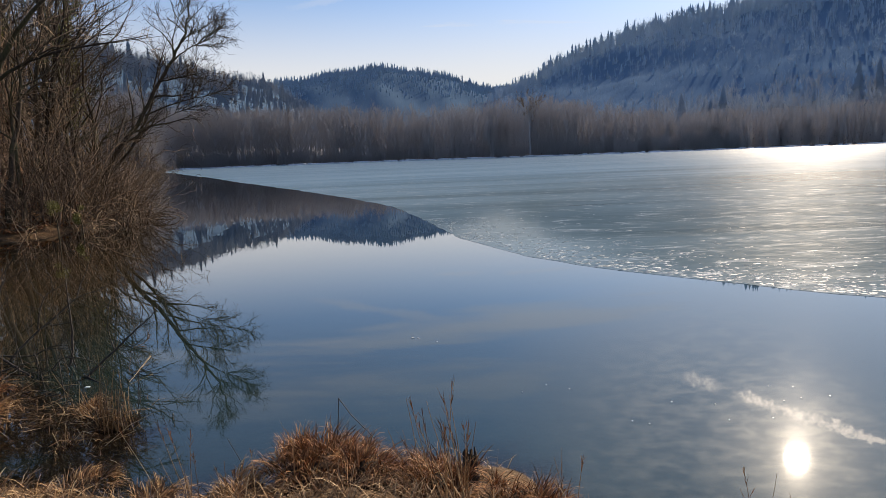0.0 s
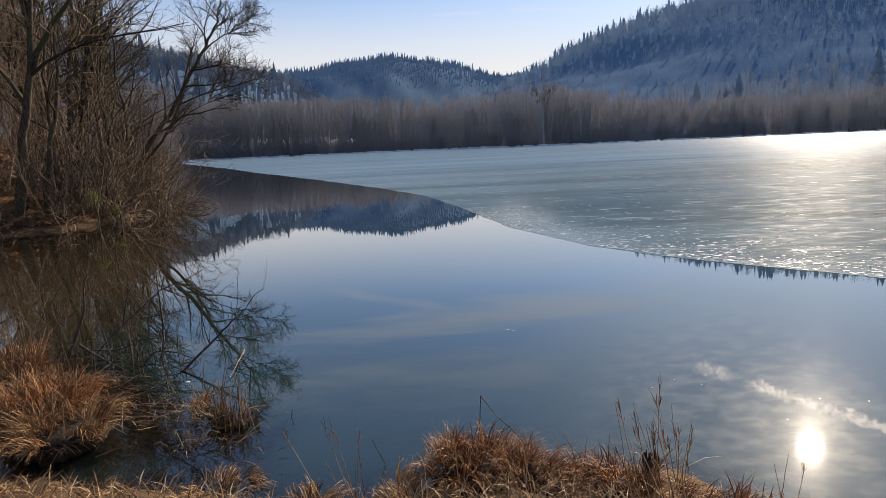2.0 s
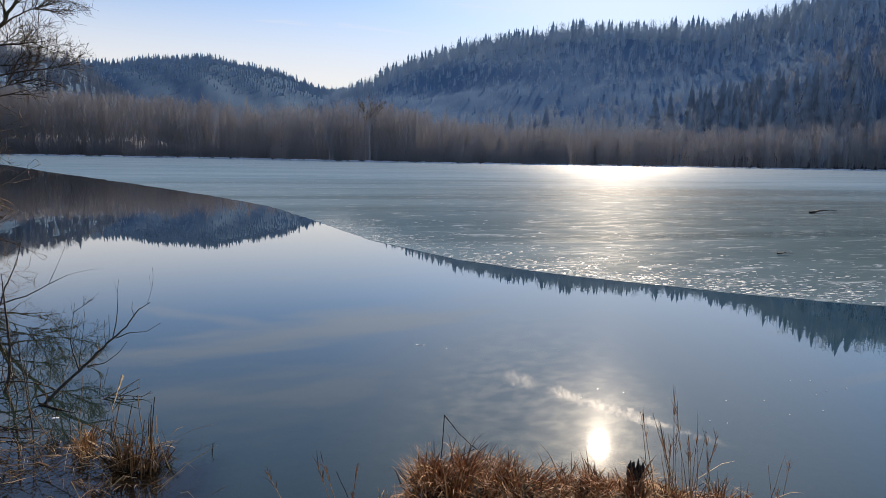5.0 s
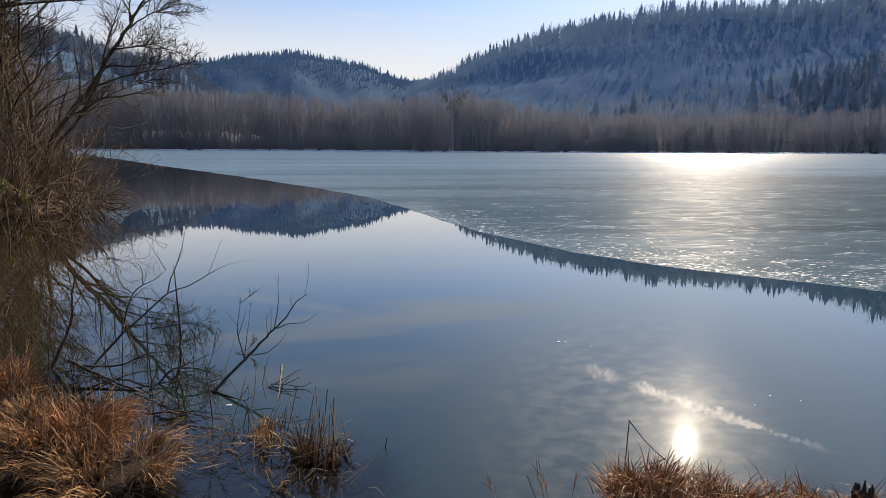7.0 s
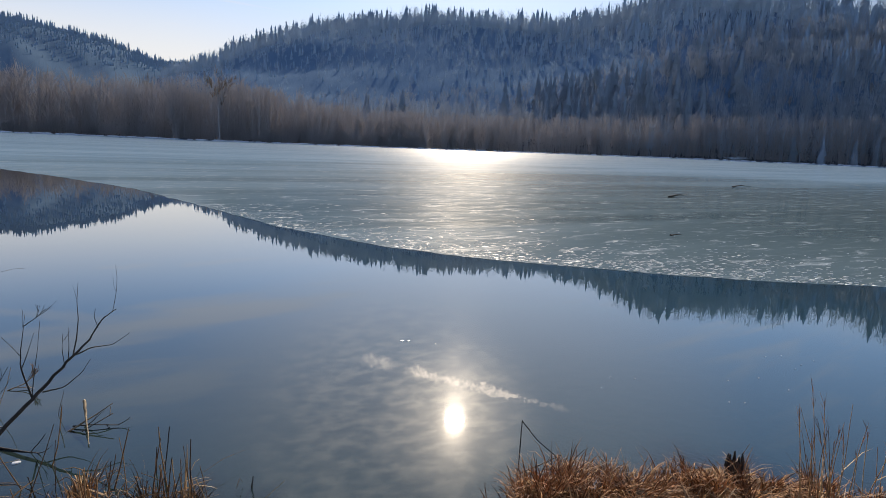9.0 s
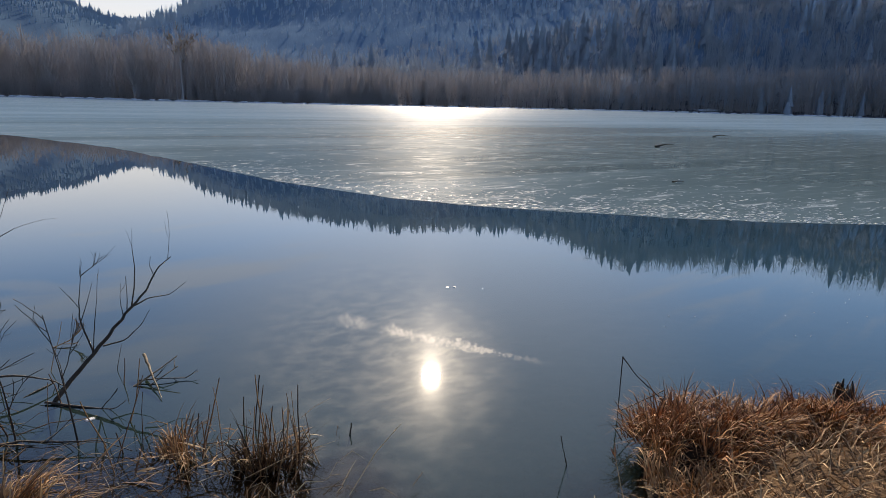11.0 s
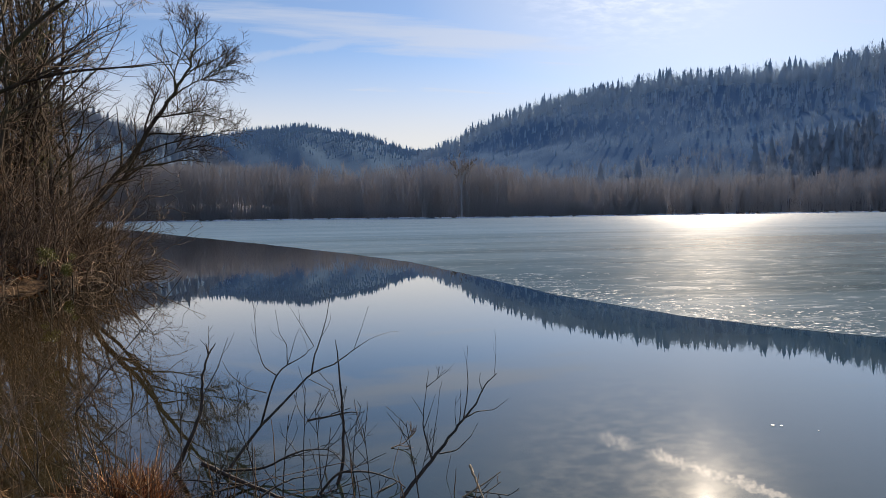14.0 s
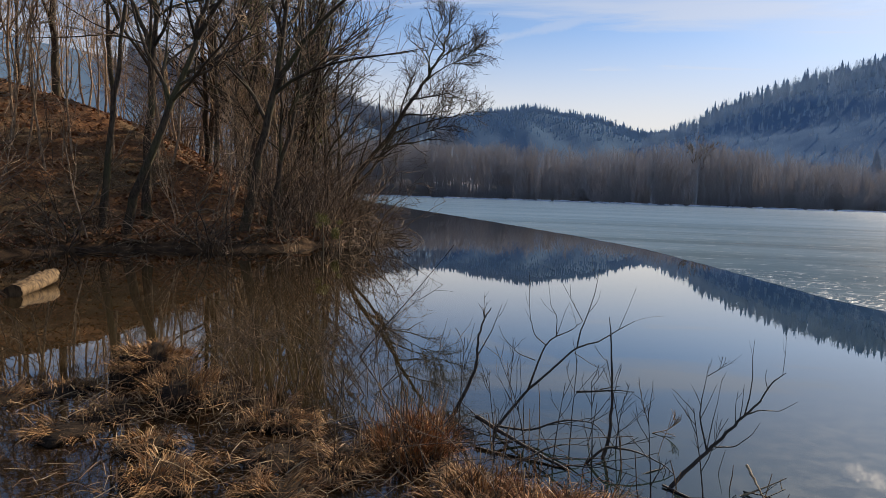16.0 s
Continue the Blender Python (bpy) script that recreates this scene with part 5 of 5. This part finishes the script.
limb("dead_shrub", "many-forked bare dead shrub leaning over the water",
     [([(-4.95, 6.98, -0.2), (-4.79, 7.05, 0.06), (-4.61, 7.24, 0.27), (-4.46, 7.33, 0.4), (-4.28, 7.42, 0.57), (-4.12, 7.51, 0.6), (-3.98, 7.61, 0.68), (-3.86, 7.7, 0.74)], 0.013),
      ([(-4.28, 7.4, 0.56), (-4.26, 7.45, 0.69), (-4.21, 7.5, 0.81), (-4.16, 7.55, 1.0), (-4.14, 7.6, 1.16)], 0.007),
      ([(-4.61, 7.2, 0.28), (-4.55, 7.18, 0.48), (-4.5, 7.21, 0.62), (-4.43, 7.24, 0.68), (-4.33, 7.27, 0.72), (-4.25, 7.3, 0.79)], 0.009),
      ([(-4.5, 7.2, 0.62), (-4.58, 7.2, 0.68), (-4.62, 7.2, 0.82), (-4.64, 7.2, 1.14)], 0.005), ([(-4.57, 7.2, 0.5), (-4.7, 7.17, 0.55), (-4.8, 7.13, 0.67), (-4.83, 7.1, 0.76)], 0.004),
      ([(-4.43, 7.25, 0.68), (-4.43, 7.25, 0.82), (-4.48, 7.25, 0.9), (-4.5, 7.25, 1.06)], 0.004), ([(-4.3, 7.4, 0.53), (-4.11, 7.4, 0.42), (-4.06, 7.4, 0.48)], 0.003),
      ([(-4.25, 7.3, 0.79), (-4.34, 7.33, 0.94), (-4.41, 7.35, 1.06)], 0.0035), ([(-3.98, 7.6, 0.68), (-3.92, 7.65, 0.83), (-3.86, 7.7, 1.0)], 0.003)], M_DEAD, twigs=1.4, seed=8, at=(-4.85, 7.05, 0), thin=0.0014)
limb("dead_shrub", "snapped dead stem with a forked broken top",
     [([(-5.3, 7.1, -0.25), (-5.16, 7.15, 0.02), (-5.08, 7.17, 0.2), (-5.01, 7.2, 0.37), (-4.99, 7.22, 0.49), (-5.0, 7.24, 0.61), (-4.97, 7.26, 0.74), (-4.94, 7.29, 0.8), (-4.92, 7.31, 0.84)], 0.019),
      ([(-5.02, 7.21, 0.36), (-4.97, 7.2, 0.47)], 0.01), ([(-4.96, 7.28, 0.77), (-4.98, 7.3, 0.84)], 0.009)], M_DEAD, twigs=1.2, seed=9, at=(-5.2, 7.12, 0), thin=0.002)
limb("dead_pole", "straight dead pole in the water with a stick across it",
     [([(-4.17, 6.78, -0.2), (-4.05, 6.83, 0.07), (-4.04, 6.86, 0.33), (-4.05, 6.88, 0.58), (-4.07, 6.91, 0.8), (-4.08, 6.94, 0.9)], 0.015), ([(-4.27, 6.9, 0.39), (-4.02, 6.9, 0.43), (-3.9, 6.92, 0.42)], 0.008),
      ([(-4.12, 6.88, 0.43), (-3.99, 6.9, 0.46)], 0.005)], M_DEAD, twigs=0.7, seed=10, at=(-4.1, 6.8, 0), thin=0.002)
limb("dead_branch", "thin far branch bending over the water", [([(-6.5, 8.6, -0.1), (-6.27, 8.6, 0.21), (-5.91, 8.6, 0.64), (-5.49, 8.6, 1.18)], 0.010)], M_DEAD, twigs=7, seed=11, at=(-6.4, 8.6, 0))
limb("sunken_branch", "crooked wet branch lying half sunk among the stems", [([(-4.83, 6.9, 0.1), (-4.57, 7.0, 0.05), (-4.34, 7.0, 0.16), (-4.14, 7.0, 0.16), (-4.0, 6.95, 0.02)], 0.010)], M_DEAD, twigs=4, seed=12, at=(-4.8, 6.9, 0))
limb("sunken_branch", "wet branch arching just out of the water", [([(-4.2, 6.7, -0.02), (-4.08, 6.7, 0.12), (-3.9, 6.7, 0.12), (-3.72, 6.7, 0.05), (-3.6, 6.68, -0.05)], 0.010)], M_DEAD, twigs=3, seed=13, at=(-4.1, 6.7, 0))
limb("sunken_branch", "long dark branch sloping down into the water", [([(-4.95, 6.98, 0.12), (-4.6, 6.75, 0.05), (-4.2, 6.5, -0.02), (-3.9, 6.3, -0.1)], 0.016)], M_DEAD, twigs=4, seed=14, at=(-4.9, 6.98, 0))
limb("sunken_branch", "wet stick lying in the shallows beside the shrub", [([(-3.75, 6.5, 0.01), (-3.5, 6.3, 0.0), (-3.2, 6.15, -0.02)], 0.007)], M_DEAD, twigs=2, seed=15, at=(-3.7, 6.5, 0))
for k, (x, y) in enumerate([(-4.55, 6.85), (-4.4, 6.55), (-3.95, 6.75), (-4.75, 6.6), (-4.15, 6.45), (-5.05, 6.85), (-5.6, 7.2), (-5.85, 7.0), (-6.1, 7.3), (-3.6, 5.95), (-3.85, 6.1), (-6.5, 7.25), (-4.0, 7.0), (-4.3, 6.8)]):
    r2 = np.random.RandomState(200 + k)
    tip = np.array([x + r2.randn() * 0.2, y + r2.randn() * 0.1, r2.uniform(0.35, 0.7)])
    limb("dead_sprig", "thin bare sprig standing among reed stubble in the water", [([(x, y, -0.15), (x * 0.6 + tip[0] * 0.4, y * 0.6 + tip[1] * 0.4, tip[2] * 0.45), tuple(tip)], 0.006)], M_DEAD, twigs=5,
         seed=220 + k, at=(x, y, 0), group="sprigs in the shallows", thin=0.0022)
for k, (x, y, h) in enumerate([(-6.2, 7.5, 0.7), (-6.6, 7.6, 0.65), (-6.9, 7.45, 0.6), (-5.9, 7.55, 0.6), (-7.2, 7.7, 0.5), (-4.85, 5.9, 0.5)]):
    r2 = np.random.RandomState(300 + k)
    lines = [([(x + r2.randn() * 0.08, y + r2.randn() * 0.08, -0.1), (x + r2.randn() * 0.2, y + r2.randn() * 0.15, h * 0.5), (x + r2.randn() * 0.35, y + r2.randn() * 0.2, h * r2.uniform(0.7, 1.1))], 0.005) for _ in range(7)]
    limb("red_sprig", "thicket of thin reddish bare sprigs growing from the shallows", lines, M_SHRUB, "bush", "sprigs in the shallows", 5, 320 + k, 0.002, (x, y, 0))

for k in range(16):
    r2 = np.random.RandomState(340 + k)
    x, y, a, lng = r2.uniform(-5.1, -3.5), r2.uniform(6.15, 6.95), r2.randn() * 0.6 + (3.1 if k % 2 else 0.0), r2.uniform(0.35, 0.9)
    line = bend(r2, (x, y, r2.uniform(-0.08, 0.02)), (math.cos(a), math.sin(a) * 0.6, r2.uniform(0.05, 0.35)), lng, 5, 0.16, -0.09)
    limb("sunken_branch", "crooked dark twig tangled in the flooded brushwood", [([tuple(p) for p in line], r2.uniform(0.004, 0.010))], M_DEAD, twigs=r2.uniform(2, 6), seed=360 + k, at=(x, y, 0), group="brushwood in the shallows", thin=0.0022)

# sticks, stems and crumbs
limb("stick", "thin upright stick standing in open water", [([(-2.86, 5.70, -0.2), (-2.85, 5.7, 0.05), (-2.82, 5.7, 0.29)], 0.005)], M_DEAD, at=(-2.85, 5.7, 0))
limb("stick", "short dark stub poking out of the water", [([(-2.47, 5.44, -0.1), (-2.455, 5.43, 0.02), (-2.45, 5.43, 0.06)], 0.007)], M_DEAD, at=(-2.455, 5.43, 0))
limb("stick", "small leaning stick in open water", [([(-1.67, 4.71, -0.08), (-1.69, 4.70, 0.0), (-1.73, 4.69, 0.1), (-1.76, 4.68, 0.18)], 0.004)], M_DEAD, at=(-1.69, 4.7, 0), thin=0.002)
limb("bent_twig", "thin snapped twig bent over at a sharp angle beside the tussock",
     [([(-1.13, 4.9, -0.15), (-1.12, 4.92, 0.0), (-1.10, 4.94, 0.16), (-1.09, 4.95, 0.32)], 0.004), ([(-1.09, 4.95, 0.32), (-1.0, 4.92, 0.2), (-0.87, 4.88, 0.08), (-0.8, 4.84, 0.0)], 0.0035), ([(-1.12, 4.92, 0.02), (-1.02, 4.84, 0.1), (-0.96, 4.76, 0.18)], 0.0035)], M_DEAD, at=(-1.12, 4.92, 0))
limb("floating_stick", "pale floating stick on the water", [([(-3.24, 6.74, 0.09), (-3.225, 6.5, 0.05), (-3.21, 6.26, 0.01)], 0.010)], M_PALE, at=(-3.225, 6.5, 0))
limb("floating_stick", "pale dry stick sticking up from the reeds", [([(-3.42, 6.5, -0.05), (-3.2, 6.52, 0.06), (-3.08, 6.55, 0.12)], 0.008)], M_PALE, at=(-3.3, 6.5, 0))
limb("floating_twigs", "small raft of dark twigs adrift on the water", [([(-3.3, 6.55, 0.01), (-3.18, 6.5, 0.02), (-3.05, 6.46, 0.01)], 0.005), ([(-3.25, 6.45, 0.01), (-3.15, 6.5, 0.04), (-3.08, 6.56, 0.05)], 0.004)], M_DEAD, twigs=2, seed=17, at=(-3.15, 6.5, 0))
limb("floating_twigs", "tuft of dry weed adrift on the water", [([(-3.72, 7.35, 0.0), (-3.62, 7.36, 0.03), (-3.55, 7.38, 0.09)], 0.004)], M_STRAW, twigs=9, seed=18, at=(-3.6, 7.36, 0))


def tall_stems(x, y, count, high, seed, label):
    """A sheaf of tall dry grass stems with feathery heads."""
    rng = np.random.RandomState(seed)
    s, heads = Tubes(), Tubes()
    for _ in range(count):
        line = bend(rng, (rng.randn() * 0.05, rng.randn() * 0.04, -0.03), (rng.randn() * 0.16 - 0.1, rng.randn() * 0.12, 1), high * rng.uniform(0.6, 1.1), 6, 0.03, -0.005)
        s.tube(line, np.linspace(0.0028, 0.001, 7), 4)
        if rng.rand() < 0.6:
            for _ in range(9):
                p = line[-1] - (line[-1] - line[-2]) * rng.rand() * 1.2
                d = line[-1] - line[-2] + rng.randn(3) * 0.02
                heads.ribbon([p, p + d * 0.3, p + d * 0.55], np.array([1, 1, 0.2]) * 0.0012, (1, 0, 0))
        if rng.rand() < 0.7:
            k = rng.randint(1, 4)
            d = np.array([rng.randn(), rng.randn(), 0.8])
            s.ribbon([line[k], line[k] + d * 0.08, line[k] + d * 0.13 + (0, 0, -0.03)], np.array([1, 0.8, 0.1]) * 0.003, (0.7, 0.7, 0.1))
    root = empty("tall_grass", on_land(x, y, 0.0), label=label, category="grass", group="tall dry grass on the bank")
    tagged(child("sheaf", s.mesh("sheaf", M_STRAW), root), kind="stuff")
    tagged(child("plume", heads.mesh("plume", M_SEDGE), root), kind="stuff")


tall_stems(-0.35, 3.74, 9, 0.64, 401, "sheaf of tall dry grass stems with frayed heads")
tall_stems(-0.29, 3.70, 13, 0.64, 402, "sheaf of tall dry grass stems with frayed heads")
tall_stems(-1.78, 4.08, 7, 0.5, 403, "few tall pale grass stems on the bank")
tall_stems(-1.45, 4.05, 6, 0.3, 404, "few tall pale grass stems on the bank")
tall_stems(1.15, 3.7, 8, 0.42, 405, "sparse tall dry stems at the water's edge")
tall_stems(1.5, 3.62, 9, 0.38, 406, "sparse tall dry stems at the water's edge")
tall_stems(0.22, 3.8, 4, 0.56, 407, "sparse tall dry stems at the water's edge")


def stump():
    """A short rotten post among the tussocks."""
    t = Tubes()
    rng = np.random.RandomState(410)
    z = np.array([-0.3, -0.05, 0.06, 0.13, 0.175, 0.20])
    t.tube(np.stack([0.006 * rng.randn(6), 0.006 * rng.randn(6), z], 1), [0.055, 0.052, 0.046, 0.045, 0.04, 0.03], 11)
    for a in np.arange(9) * 0.7:
        foot = np.array([0.036 * math.cos(a), 0.036 * math.sin(a), 0.17])
        t.tube([foot, foot * (1.05, 1.05, 1) + (0, 0, rng.uniform(0.02, 0.06)), foot * (0.9, 0.9, 1) + (0, 0, rng.uniform(0.05, 0.09))], [0.013, 0.010, 0.003], 5)
    root = empty("rotten_stump", (-0.23, 4.24, 0.03), label="short dark rotten wooden stump with a splintered top among rusty tussocks", category="stump")
    child("wood", t.mesh("wood", M_DEAD, False), root)


stump()


def log():
    """The thick barked log at the edge of the bay, its end sawn."""
    rng = np.random.RandomState(420)
    n, sides = 14, 18
    a = np.arange(sides) / sides * 6.283
    axis = np.array([(-12.28 - 0.5 * k / (n - 1), 10.0 + 1.15 * k / (n - 1), 0.06 + 0.08 * k / (n - 1)) for k in range(n)])
    along = axis[-1] - axis[0]
    along /= np.linalg.norm(along)
    u = np.cross(along, (0, 0, 1))
    u /= np.linalg.norm(u)
    v = np.cross(u, along)
    verts = [axis[k] + (u * math.cos(q) + v * math.sin(q)) * 0.12 * (1 + 0.1 * rng.randn() + 0.08 * math.sin(3 * q + k * 0.4)) for k in range(n) for q in a]
    t = Tubes()
    i, j = np.meshgrid(np.arange(n - 1), np.arange(sides), indexing="ij")
    t.raw(np.array(verts) - axis[0], np.stack([i * sides + j, i * sides + (j + 1) % sides, (i + 1) * sides + (j + 1) % sides, (i + 1) * sides + j], -1).reshape(-1, 4))
    root = empty("log", axis[0], label="thick pale barked log lying half in the shallow bay", category="log")
    child("bark", t.mesh("bark", M_LOG, True), root)
    for k, off in ((0, -0.004), (n - 1, 0.004)):
        c = Tubes()
        ring = np.array(verts[k * sides:(k + 1) * sides]) - axis[0] + along * off
        mid = axis[k] - axis[0] + along * off
        c.raw(np.concatenate([ring * 0.97 + mid * 0.03, [mid]]), (), [(m, (m + 1) % sides, sides) if k else ((m + 1) % sides, m, sides) for m in range(sides)])
        child("cut_end", c.mesh("cut_end", M_LOG), root, "weathered sawn end of the log")


log()


# ---- things on the ice, on the water and on the far shore ----
def crumb(x, y, size, seed, name="ice_crumb", label="small white crumb of ice floating on the water", mat=None):
    rng = np.random.RandomState(seed)
    k = 8
    a = np.arange(k) / k * 6.283
    r = size * (0.55 + 0.6 * rng.rand(k))
    z = 0.012 if inside_and_distance(np.array(x), np.array(y), SHORE) > 0 else float(land(x, y))
    verts = [(q * math.cos(b), q * math.sin(b) * 0.6, -0.006) for q, b in zip(r, a)] + [(0.75 * q * math.cos(b), 0.75 * q * math.sin(b) * 0.6, size * 0.1) for q, b in zip(r, a)]
    faces = [(i, (i + 1) % k, k + (i + 1) % k, k + i) for i in range(k)] + [tuple(range(k, 2 * k))]
    ob = new(name, mesh_data(name, verts, faces, mat or M_FOAM))
    ob.location = (x, y, z - 0.01)
    return tagged(ob, label, "ice" if mat is None else "debris", group="crumbs on the lake")


for k, (x, y, s) in enumerate([(-0.71, 7.32, 0.028), (-0.65, 7.30, 0.02), (-0.45, 7.15, 0.012), (-3.55, 6.2, 0.035)]):
    crumb(x, y, s, 500 + k)
for k, (x, y) in enumerate([(0.25, 5.72), (0.47, 5.86), (0.64, 5.75), (0.96, 5.12), (1.35, 5.42), (1.65, 5.35), (2.22, 5.67), (2.17, 5.36), (2.39, 5.63), (2.32, 5.4), (2.55, 5.42), (1.06, 5.06), (1.63, 5.08), (1.94, 5.08)]):
    crumb(x, y, 0.008, 520 + k, label="tiny glinting speck of ice floating on the water")
limb("ice_debris", "dark twiggy debris frozen onto the ice", [([(17.6, 20.3, 0.04), (18.4, 20.5, 0.10), (19.4, 20.8, 0.06)], 0.05)], M_DEAD, twigs=0, seed=21, thin=0.012, at=(18.4, 20.5, 0.02))
limb("ice_debris", "short dark stick frozen onto the ice", [([(7.85, 11.7, 0.04), (8.05, 11.72, 0.05), (8.25, 11.7, 0.03)], 0.02)], M_DEAD, at=(8.05, 11.7, 0.02))
limb("ice_debris", "dark stick lying far out on the ice", [([(29.5, 26, 0.04), (30.3, 26.2, 0.1), (31.2, 26, 0.05)], 0.05)], M_DEAD, twigs=0, seed=22, thin=0.012, at=(30.3, 26.2, 0.02))


def ice_plates():
    """Thin broken plates refrozen near the rim of the ice."""
    rng = np.random.RandomState(430)
    t = Tubes()
    for _ in range(2300):
        k = rng.randint(3, 11)
        a, b = ICE_EDGE[k], ICE_EDGE[k + 1]
        p = a + (b - a) * rng.rand()
        n = np.array([(b - a)[1], -(b - a)[0]]) / np.hypot(*(b - a))
        if n @ (np.array([30, 60]) - p) < 0:
            n = -n
        p = p + n * (0.05 + rng.exponential(0.9))
        m = rng.randint(6, 9)
        ang = np.sort(rng.rand(m)) * 6.283
        q = rng.uniform(0.004, 0.019) * (1 + 0.05 * np.hypot(*(p - EYE)))
        x, y = q * np.cos(ang) * rng.uniform(1.5, 3.2), q * np.sin(ang) * rng.uniform(0.4, 0.9)
        top = np.stack([p[0] + x, p[1] + y, 0.0045 + 0.0015 * rng.rand(m)], 1)
        low = top * (1, 1, 0) + (0, 0, 0.002)
        idx = np.arange(m)
        t.raw(np.concatenate([top, low]), np.stack([idx, (idx + 1) % m, (idx + 1) % m + m, idx + m], 1)[:, ::-1], [(0, i, i + 1) for i in range(1, m - 1)])
    tagged(new("ice_plates", t.mesh("ice_plates", M_RIME)), "white rimy flakes and plates refrozen along the edge of the ice", "ice", kind="stuff")


ice_plates()


def snow_rim():
    """Patchy old snow along the far waterline."""
    rng = np.random.RandomState(440)
    t = Tubes()
    line = SHORE[31:40]
    for a, b in zip(line[:-1], line[1:]):
        gap = np.hypot(*(b - a))
        for s in np.arange(0, 1, 1.6 / gap):
            if rng.rand() < 0.15:
                continue
            p = a + (b - a) * s + rng.randn(2) * 0.4
            p = p + (np.array([60, 100]) - p) / np.hypot(*(np.array([60, 100]) - p)) * 1.3
            m, ang = 7, np.arange(7) / 7 * 6.283
            q = rng.uniform(0.5, 1.6)
            r = q * (0.7 + 0.5 * rng.rand(m))
            z = 0.03
            low = np.stack([p[0] + r * np.cos(ang) * 1.5, p[1] + r * np.sin(ang), np.full(m, z)], 1)
            top = low * (0.6, 0.6, 1) + np.array([p[0], p[1], 0]) * (0.4, 0.4, 0) + (0, 0, rng.uniform(0.15, 0.4))
            idx = np.arange(m)
            t.raw(np.concatenate([low, top]), np.stack([idx, (idx + 1) % m, (idx + 1) % m + m, idx + m], 1), [(m, m + i, m + i + 1) for i in range(1, m - 1)])
    tagged(new("snow_rim", t.mesh("snow_rim", M_SNOW)), "patchy strip of old snow along the far waterline", "snow", kind="stuff")


snow_rim()


def snow_bank(x, y, size, seed):
    rng = np.random.RandomState(seed)
    bm = bmesh.new()
    bmesh.ops.create_icosphere(bm, subdivisions=3, radius=1.0)
    for v in bm.verts:
        n = noise.noise(v.co * 1.7 + Vector((seed, 0, 0))) * 0.5
        v.co = Vector((v.co.x * size * (1 + n), v.co.y * size * 0.4 * (1 + n), v.co.z * size * 0.12 * (1 + n)))
    me = bpy.data.meshes.new("snow_patch")
    bm.to_mesh(me)
    bm.free()
    me.materials.append(M_SNOW)
    ob = new("snow_patch", me)
    ob.location = on_land(x, y, 0.0)
    tagged(ob, "bluish patch of old snow remaining on the wooded bank", "snow", group="snow patches")


for k, (x, y, s) in enumerate([(232, 172, 7), (245, 166, 3), (262, 142, 4), (255, 155, 2.5)]):
    snow_bank(x, y, s, k + 3)


def tall_far_tree():
    """The tall forked tree that stands above the far wood."""
    rng = np.random.RandomState(70)
    spec = [dict(count=12, **{"from": 0.3}, angle=(0.3, 0.7), ratio=0.42, least=2, thick=0.02, thin=0.06, steps=5, wobble=0.1, lift=0.08, sides=4, bin=1),
            dict(count=9, **{"from": 0.2}, angle=(0.3, 0.8), ratio=0.45, least=1, thick=0.02, thin=0.045, steps=3, wobble=0.12, lift=0.08, sides=3, bin=2)]
    x, y = 28.5, 203.0
    make_tree("tall_tree", "tall forked bare tree standing above the far wood",
              [([(0, 0, -1), (0.2, 0, 8), (-0.2, 0, 14), (-0.6, 0, 19)], 0.32), ([(0.1, 0, 11), (1.8, 0, 14.5), (3.6, 0, 17.5)], 0.2), ([(0.1, 0, 9.5), (-1.6, 0, 13), (-2.6, 0, 17)], 0.2)],
              spec, 70, on_land(x, y, 0.3), moss=M_BELT_HAZE)


tall_far_tree()
